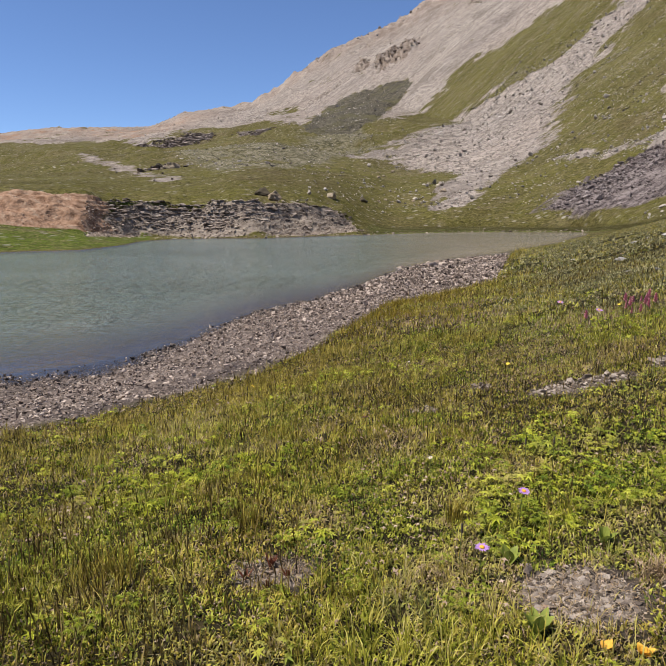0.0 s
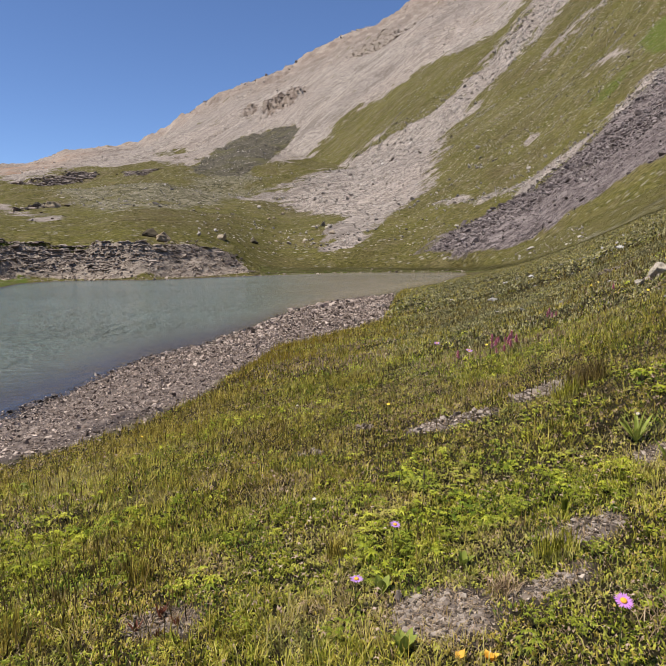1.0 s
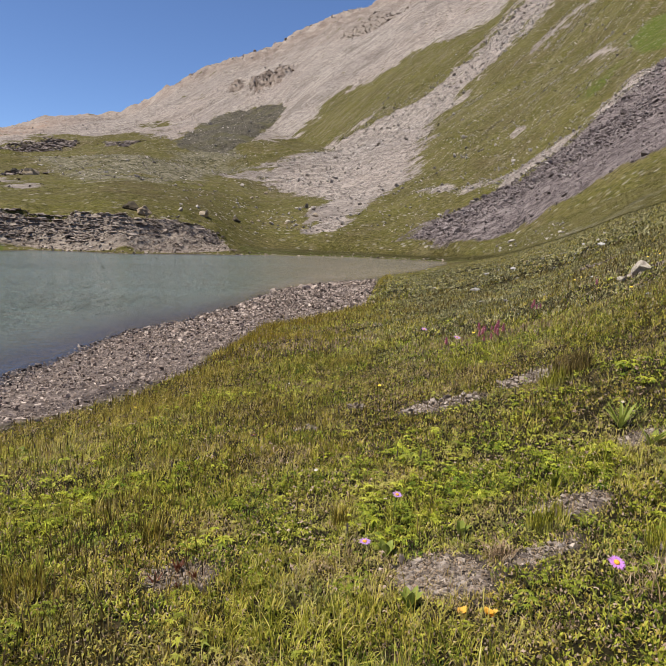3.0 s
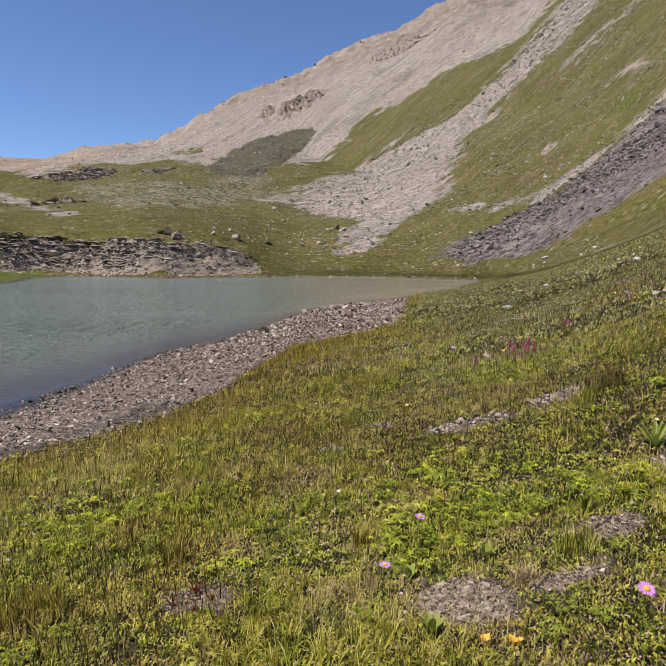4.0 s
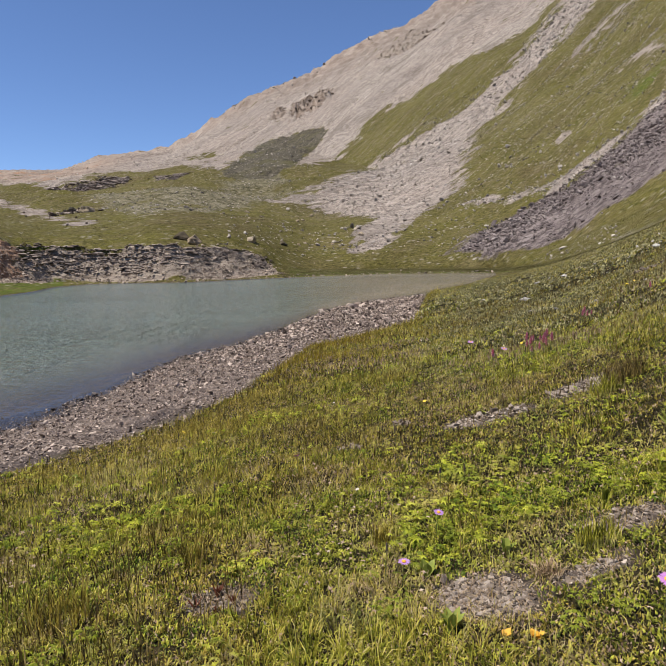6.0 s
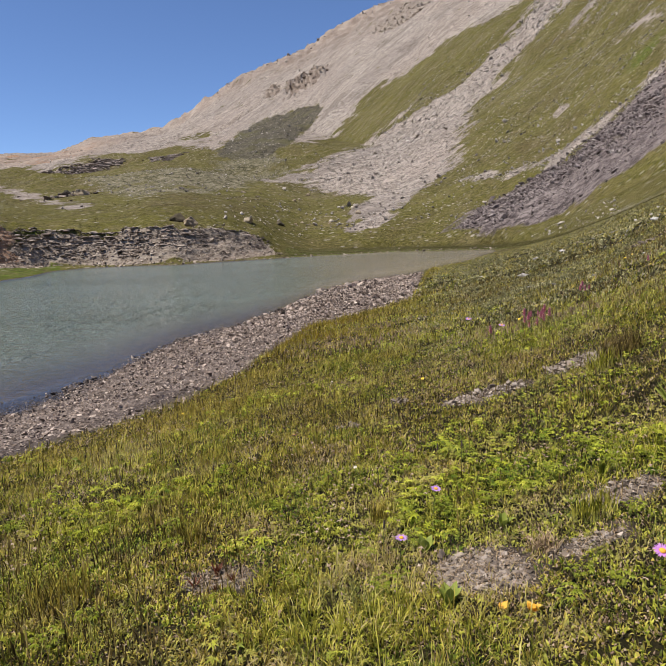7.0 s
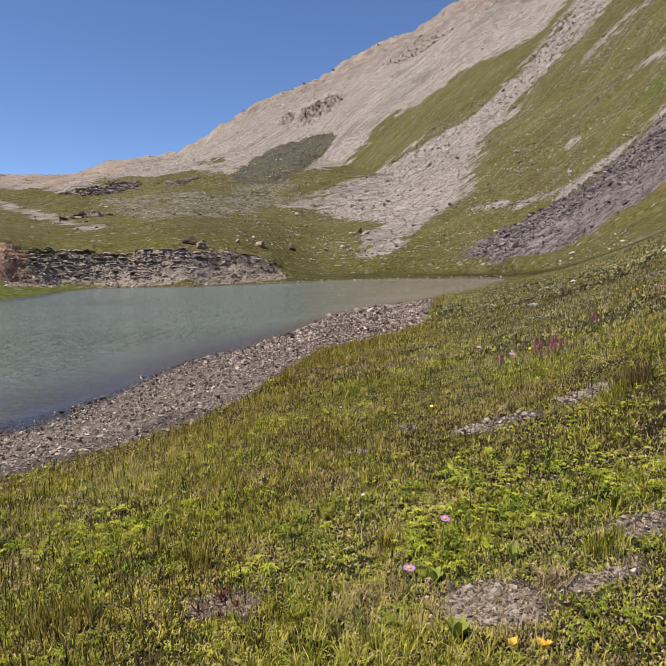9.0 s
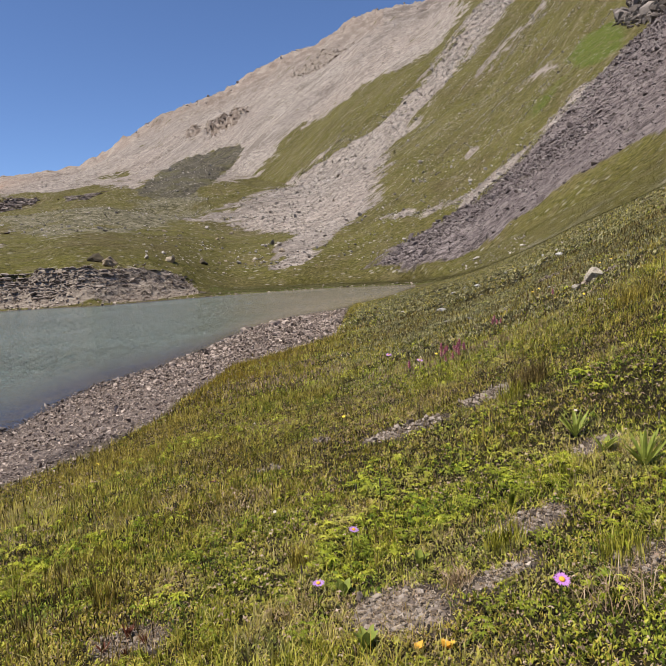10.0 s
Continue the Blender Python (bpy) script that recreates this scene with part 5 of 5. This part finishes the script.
def leaf_bm(length, width, droop=.3, fold=.25, rows=7):
    """A pointed leaf with a keel, from the origin along +x, rising and then drooping."""
    bm = bmesh.new()
    last = None
    for k in range(rows):
        t = k / (rows - 1)
        w = width * .5 * math.sin(math.pi * min(1, t * .93 + .07)) ** .8
        zz = length * (.55 * t - droop * t * t * 1.3)
        row = [bm.verts.new((length * t * .85, -w, zz + w * fold)), bm.verts.new((length * t * .85, 0, zz)), bm.verts.new((length * t * .85, w, zz + w * fold))]
        if last:
            for i in (0, 1):
                bm.faces.new((last[i], last[i + 1], row[i + 1], row[i]))
        last = row
    return bm


def dome_bm(radius, h, segs=10, rings=4):
    bm = bmesh.new()
    bmesh.ops.create_uvsphere(bm, u_segments=segs, v_segments=rings * 2, radius=radius)
    for v in bm.verts:
        v.co.z = v.co.z * h / radius if v.co.z > 0 else v.co.z * .3 * h / radius
    return bm


LILAC = plain_material("lilac_petal", (0.40, 0.21, 0.50), .6, .2, 150)
PINK = plain_material("pink_petal", (0.46, 0.19, 0.50), .6, .2, 150)
DISC = plain_material("orange_flower_disc", (0.75, 0.36, 0.03), .8, .3, 400)
YELLOW = plain_material("yellow_petal", (0.78, 0.56, 0.03), .6, .2, 150)
MAGENTA = plain_material("magenta_bract", (0.55, 0.21, 0.27), .6, .4, 90)
WHITE = plain_material("off_white_petal", (0.50, 0.46, 0.38), .7, .2, 100)
STEM = plain_material("green_stem", (0.13, 0.15, 0.04), .6, .3, 40)
AMBER = plain_material("amber_autumn_leaf", (0.68, 0.38, 0.040), .6, .4, 120)


def rays_bm(count, inner, outer, width, cup=.15):
    bm = bmesh.new()
    for i in range(count):
        a = 6.283 * i / count + random.uniform(-.06, .06)
        out = outer * random.uniform(.88, 1.06)
        z = random.uniform(-.1, .1) * outer
        m = Matrix.Rotation(a, 4, 'Z')
        pts = [(inner, -width * .3, 0), (inner + (out - inner) * .6, -width * .5, cup * out * .6 + z * .5), (out, 0, cup * out * .5 + z), (inner + (out - inner) * .6, width * .5, cup * out * .6 + z * .5), (inner, width * .3, 0)]
        bm.faces.new([bm.verts.new(m @ Vector(p)) for p in pts])
    return bm


def aster(x, y, h, size, nod, turn, petal, label):
    """A daisy-like flower: stem, ring of narrow rays, disc, stem leaves."""
    t = thing("aster", label, "flower", "asters in the meadow")
    part("stem", stem_bm(h, .0016, .015), STEM, t)
    tilt = Matrix.Translation((.015, 0, h)) @ Matrix.Rotation(nod, 4, 'Y')
    p = part("petals", rays_bm(24, size * .14, size * .5, size * .085), petal, t, "narrow lilac ray petals")
    d = part("disc", dome_bm(size * .17, size * .10), DISC, t, "orange-yellow centre")
    p.matrix_basis = tilt
    d.matrix_basis = tilt @ Matrix.Translation((0, 0, .002))
    for k in range(3):
        l = part("leaf", leaf_bm(.045, .010), HERB, t)
        l.matrix_basis = Matrix.Translation((.003 * k, 0, h * (.2 + .2 * k))) @ Matrix.Rotation(2.3 * k, 4, 'Z')
    t.matrix_basis = Matrix.Translation((x, y, float(height(x, y)) - .004)) @ Matrix.Rotation(turn, 4, 'Z')
    return t


for k, (x, y, h, size, petal) in enumerate((
    (0.191, 1.933, 0.12, 0.045, LILAC),
    (0.355, 2.286, 0.12, 0.044, LILAC),
    (0.783, 1.429, 0.20, 0.047, PINK),
    (1.413, 6.798, 0.16, 0.075, LILAC),
    (1.497, 5.724, 0.15, 0.07, LILAC),
    (-0.256, 3.298, 0.12, 0.05, PINK),
    (-0.424, 5.924, 0.14, 0.05, PINK),
)):
    aster(x, y, h, size, (.08, .30, .42, .3, .3, .5, .5)[k], (-1.3, -1.0, -1.7, -1.5, -1.2, 2.0, 1.0)[k], petal, "lilac aster with an orange-yellow centre in grass")


def paintbrush(label):
    """Indian-paintbrush kind of plant: a stem with a head of bright bracts."""
    t = thing("paintbrush_flower", label, "flower", "paintbrush flowers in the meadow")
    part("stem", stem_bm(.13, .0022, .01), STEM, t)
    bm = bmesh.new()
    for k in range(26):
        a, q = k * 2.4, k / 25
        m = Matrix.Translation((.01, 0, .09 + .055 * q)) @ Matrix.Rotation(a, 4, 'Z') @ Matrix.Rotation(-.5 - .7 * q, 4, 'Y')
        s = .032 * (1 - .35 * q)
        bm.faces.new([bm.verts.new(m @ Vector(p)) for p in ((0, -.003, 0), (s * .6, -.006, .002), (s, 0, 0), (s * .6, .006, .002), (0, .003, 0))])
    part("bracts", bm, MAGENTA, t, "magenta leafy bracts")
    for k in range(4):
        l = part("leaf", leaf_bm(.05, .008), SEDGE, t)
        l.matrix_basis = Matrix.Translation((0, 0, .02 + .02 * k)) @ Matrix.Rotation(1.9 * k, 4, 'Z')
    return t


brush = paintbrush("magenta paintbrush flower on a leafy stem in grass")
spots = [(1.80, 5.93), (1.86, 5.98), (1.90, 5.75), (1.82, 6.10), (1.93, 6.02), (1.72, 5.70), (1.84, 5.62), (1.94, 5.88), (1.70, 5.52), (1.76, 5.46), (1.82, 5.50), (1.88, 5.56), (1.90, 6.18), (1.78, 5.78), (2.66, 6.86), (2.70, 6.92), (2.76, 6.84), (2.69, 6.78), (3.42, 6.93), (1.38, 5.65)]
for k, (x, y) in enumerate(spots):
    m = Matrix.Translation((x, y, float(height(x, y)))) @ Matrix.Rotation(k * 1.7, 4, 'Z')
    if k == 0:
        brush.matrix_basis = m @ Matrix.Scale(.75, 4)
    else:
        copy_thing(brush, m).scale = [.78 + .12 * (k % 4)] * 3


def small_flower(name, petal, petals, size, h, label, group):
    t = thing(name, label, "flower", group)
    part("stem", stem_bm(h, .0014, .01), STEM, t)
    p = part("petals", rays_bm(petals, size * .08, size * .5, size * .42, .25), petal, t)
    p.matrix_basis = Matrix.Translation((.01, 0, h)) @ Matrix.Rotation(.5, 4, 'Y')
    d = part("disc", dome_bm(size * .13, size * .09, 8, 3), DISC, t)
    d.matrix_basis = p.matrix_basis
    for k in range(2):
        l = part("leaf", leaf_bm(.035, .012), HERB, t)
        l.matrix_basis = Matrix.Translation((0, 0, h * .25)) @ Matrix.Rotation(2.8 * k, 4, 'Z')
    return t


yellow = small_flower("yellow_flower", YELLOW, 7, .030, .10, "small bright yellow meadow flower on a thin stem", "yellow flowers in the meadow")
white = small_flower("white_flower", WHITE, 9, .019, .09, "small off-white meadow flower head", "white flowers in the meadow")
yellow_spots = [(2.5, 5.82), (2.55, 5.9), (1.75, 6.0), (2.03, 6.6), (3.55, 7.75), (3.62, 7.9), (3.7, 7.85), (3.5, 7.6), (3.8, 8.1), (3.66, 8.15), (3.9, 7.9), (4.4, 7.6), (4.5, 7.5), (4.55, 7.7), (4.4, 7.35), (-1.35, 5.0),
                (-2.1, 4.4), (3.1, 5.6), (.2, 7.1), (4.9, 6.6), (.62, 4.6)]
for k, (x, y) in enumerate(yellow_spots):
    m = Matrix.Translation((x, y, float(height(x, y)))) @ Matrix.Rotation(k * 2.1, 4, 'Z')
    if k:
        copy_thing(yellow, m)
    else:
        yellow.matrix_basis = m
x, y, az, r, edge = meadow_points(420, 2.6, 12)
k = (az > -14)
for i, (px, py) in enumerate(zip(x[k][:45], y[k][:45])):
    m = Matrix.Translation((px, py, float(height(px, py)))) @ Matrix.Rotation(i * 2.1, 4, 'Z')
    if i:
        copy_thing(white, m)
    else:
        white.matrix_basis = m


def broadleaf(x, y, n, length, width, mat, label, lean=.9):
    """A rosette of broad upright leaves."""
    t = thing("broadleaf_plant", label, "plant", "broad-leaved plants in the meadow")
    for k in range(n):
        l = part("leaf", leaf_bm(length * random.uniform(.7, 1.1), width * random.uniform(.8, 1.15), random.uniform(.0, .2)), mat, t)
        l.matrix_basis = Matrix.Rotation(k * 2.4 + random.uniform(-.3, .3), 4, 'Z') @ Matrix.Rotation(-random.uniform(.2, lean), 4, 'Y')
    t.matrix_basis = Matrix.Translation((x, y, float(height(x, y)) - .005))
    return t


broadleaf(1.52, 2.76, 15, .19, .018, BROAD, "fresh green rosette of long broad leaves")
broadleaf(1.50, 2.18, 15, .18, .020, BROAD, "long-leaved green rosette beside bare stones")
broadleaf(1.47, 2.42, 6, .12, .03, BROAD, "small green rosette in short turf")
broadleaf(.285, 2.02, 5, .075, .034, BROAD, "pale green upright ovate leaves beside an aster", 1.2)
broadleaf(.31, 1.69, 7, .075, .032, BROAD, "green broad leaves beside shale chips", .8)
broadleaf(.58, 2.12, 6, .065, .035, BROAD, "pale green ovate leaves behind shale chips", 1.0)
broadleaf(1.02, 2.32, 4, .075, .030, HERB, "dark green upright leaves in turf", 1.1)
broadleaf(.455, 1.63, 9, .034, .020, AMBER, "small plant with amber autumn leaves", .7)
broadleaf(.535, 1.62, 10, .034, .024, AMBER, "orange-yellow leafy rosette beside shale chips", 1.0)
for px, py, n, length in ((-.44, 1.99, 16, .055), (-.37, 1.93, 12, .045), (-.50, 1.92, 12, .050), (-.42, 1.87, 10, .040)):
    broadleaf(px, py, n, length, .007, REDLEAF, "withered red-brown rosette in bare soil", 1.3)


def leafy_herb(label):
    """A low plant of lobed leaves, each on its own stalk."""
    t = thing("leafy_herb", label, "plant", "leafy herbs in the meadow")
    for k in range(11):
        a, q = k * 2.4, .012 + .030 * math.sqrt(k / 10)
        size, up = .0165 * random.uniform(.7, 1.3), .062 - .30 * q - random.uniform(0, .015)
        bm = bmesh.new()
        tips = []
        for i in range(13):
            b = -2.25 + 4.5 * i / 12
            rad = size * ((1 - .1 * abs(b)) if i % 2 == 0 else .42)
            tips.append(bm.verts.new((rad * math.cos(b), rad * math.sin(b), size * (-.22 if i % 2 == 0 else .05))))
        mid = bm.verts.new((-.1 * size, 0, 0))
        for i in range(12):
            bm.faces.new((mid, tips[i], tips[i + 1]))
        foot = [bm.verts.new((-q * .9 + .0012 * c, .0012 * d, -up)) for c, d in ((0, 1), (0, -1))]
        bm.faces.new((foot[0], foot[1], mid))
        l = part("leaf", bm, LOBED, t)
        l.matrix_basis = Matrix.Rotation(a, 4, 'Z') @ Matrix.Translation((q, 0, up)) @ Euler((random.uniform(-.3, .3), random.uniform(-.1, .4), 0)).to_matrix().to_4x4()
    return t


herb = leafy_herb("bright yellow-green herb with lobed leaves in turf")
herb_spots = [(.40, 2.24), (-.78, 1.74), (-.86, 1.62), (-.17, 1.86), (.13, 1.78), (.19, 1.86), (.70, 1.72), (.62, 1.60), (.78, 1.62), (.26, 2.32), (.09, 2.02), (-.66, 2.25), (-.72, 2.42), (-.30, 2.60), (-.22, 2.72), (-.52, 2.66), (.98, 1.98), (.88, 2.45), (.72, 2.55)]
x, y, az, r, edge = meadow_points(160, 1.4, 3.1)
herb_spots += [(float(px), float(py)) for px, py in zip(x, y) if bare(px, py) < .05 and fbm(px * 1.1, py * 1.1, 3, 35) > -.25][:45]
for k, (px, py) in enumerate(herb_spots):
    m = Matrix.Translation((px, py, float(height(px, py)))) @ Matrix.Rotation(k * 1.3, 4, 'Z')
    if k:
        copy_thing(herb, m).scale = [.68 + .11 * (k * 7 % 5)] * 3
    else:
        herb.matrix_basis = m


def tussock(x, y, n, h, spread_, mat, label):
    """A tuft of fine upright grass."""
    a, q = RNG.random(n) * 6.283, np.sqrt(RNG.random(n)) * spread_
    v, f = blades(x + q * np.cos(a), y + q * np.sin(a), h * (.55 + .5 * RNG.random(n)), np.full(n, .0030), np.clip((.12 if mat is not STRAW else .45) + .4 * RNG.random(n), 0, .95))
    base = np.array([x, y, float(height(x, y))])
    ob = new("grass_tussock", raw_mesh("grass_tussock", v - base, f, mat, False))
    ob.location = base
    return tagged(ob, label, "grass tussock", "grass tussocks")


for x, y, n, h, s, mat, label in ((1.82, 3.98, 420, .17, .13, STALK, "tall olive-brown grass tussock beside stones"), (1.62, 3.8, 160, .16, .08, GRASS, "fresh green grass tussock beside stones"),
                                  (.665, 1.93, 140, .085, .045, STRAW, "small straw-coloured tussock beside shale chips"), (.88, 2.05, 200, .10, .07, GRASS, "dense green tussock beside bare stones"),
                                  (1.02, 1.55, 110, .10, .12, STRAW, "dry straw tussock in sunny turf"), (-.60, 2.3, 90, .13, .05, SEDGE, "brown tussock in leafy turf"),
                                  (-.95, 1.9, 160, .15, .10, SEDGE, "olive-brown tussock in leafy turf"), (.15, 2.3, 70, .13, .04, SEDGE, "thin brown tussock behind an aster"),
                                  (3.0, 4.6, 300, .16, .15, SEDGE, "tall brown tussock on the slope"), (1.15, 1.75, 160, .10, .08, GRASS, "green tussock in sunny turf")):
    tussock(x, y, n, h, s, mat, label)

# dark blunt flower spikes that stand singly in the sward
spike_mat = plain_material("dark_seed_spike", (0.075, 0.055, 0.050), .8, .3, 200)


def seed_spike(x, y, h):
    t = thing("seed_spike", "dark withered seed spike on a thin stalk", "seed head", "seed spikes in the meadow")
    part("stem", stem_bm(h, .0015, .006), STEM, t)
    s = part("spike", dome_bm(.0042, .026, 6, 3), spike_mat, t, "dark bristly head")
    s.matrix_basis = Matrix.Translation((.006, 0, h - .006))
    t.matrix_basis = Matrix.Translation((x, y, float(height(x, y))))
    return t


first = seed_spike(.14, 2.02, .12)
x, y, az, r, edge = meadow_points(90, 1.5, 5.5)
for px, py in zip(x[:26], y[:26]):
    copy_thing(first, Matrix.Translation((px, py, float(height(px, py)))) @ Matrix.Rotation(px * 9, 4, 'Z'))

# ---- shale chips in the bare spots ----
chips = single_meshes("shale_chip", SLABS, CHIP)
for (cx, cy, rx, ry), n, size in zip(BARE, (560, 130, 90, 80, 70, 9, 26, 40, 5, 8, 6, 20), (.0135, .0135, .014, .028, .032, .07, .011, .016, .06, .015, .015, .018)):
    for k in range(n):
        a, q = RNG.random() * 6.283, math.sqrt(RNG.random()) * .95
        lay(chips, "shale_chip", cx + rx * q * math.cos(a), cy + ry * q * math.sin(a), size * float(np.clip(math.exp(.5 * RNG.normal()), .4, 2.3)), ground, .16, .10)
gx, gy = [], []
for cx, cy, rx, ry in BARE:
    n = int(np.clip(rx * ry * 52000 / max(1, math.hypot(cx, cy) / 2) ** 2, 120, 1900))
    a, q = RNG.random(n) * 6.283, np.sqrt(RNG.random(n)) * 1.12
    gx.append(cx + rx * q * np.cos(a))
    gy.append(cy + ry * q * np.sin(a))
gx, gy = np.concatenate(gx), np.concatenate(gy)
scatter_rocks("shale_grit", gx, gy, sizes(len(gx), .0068, .5) * np.clip(np.hypot(gx, gy) / 2, 1, 5), PEBBLES, stone_material("brown_shale_grit", (0.055, 0.042, 0.030), (0.195, 0.152, 0.116), (0.42, 0.345, 0.275), False, 40),
              "fine brown-grey shale grit in bare spots of the turf", "gravel", sink=.05, tilt=.5)
n = 1700
i = RNG.integers(0, len(gx), n)
stuff("straw_litter", [blades(gx[i] + .02 * RNG.normal(size=n), gy[i] + .02 * RNG.normal(size=n), .02 + .03 * RNG.random(n), np.full(n, .0022), .80 + .17 * RNG.random(n))], STRAW, "dead straw lying over bare stony spots", "dry grass")
lay(chips, "shale_chip", .335, 1.985, .050, ground, .05, .05)
x, y, az, r, edge = meadow_points(7000, 6, 45)
k = (az > 12) & (RNG.random(len(x)) < np.clip(.15 + .8 * fbm(x * .25, y * .25, 2, 95), 0, 1))
scatter_rocks("hillside_stones", x[k], y[k], sizes(int(k.sum()), .042, .55) * np.clip(r[k] / 10, .8, 2.4), SLABS, stone_material("grey_hillside_stone", (0.16, 0.145, 0.125), (0.29, 0.265, 0.235), (0.42, 0.39, 0.35), False, 14),
              "grey stones strewn in the hillside turf", "stones", sink=.2)
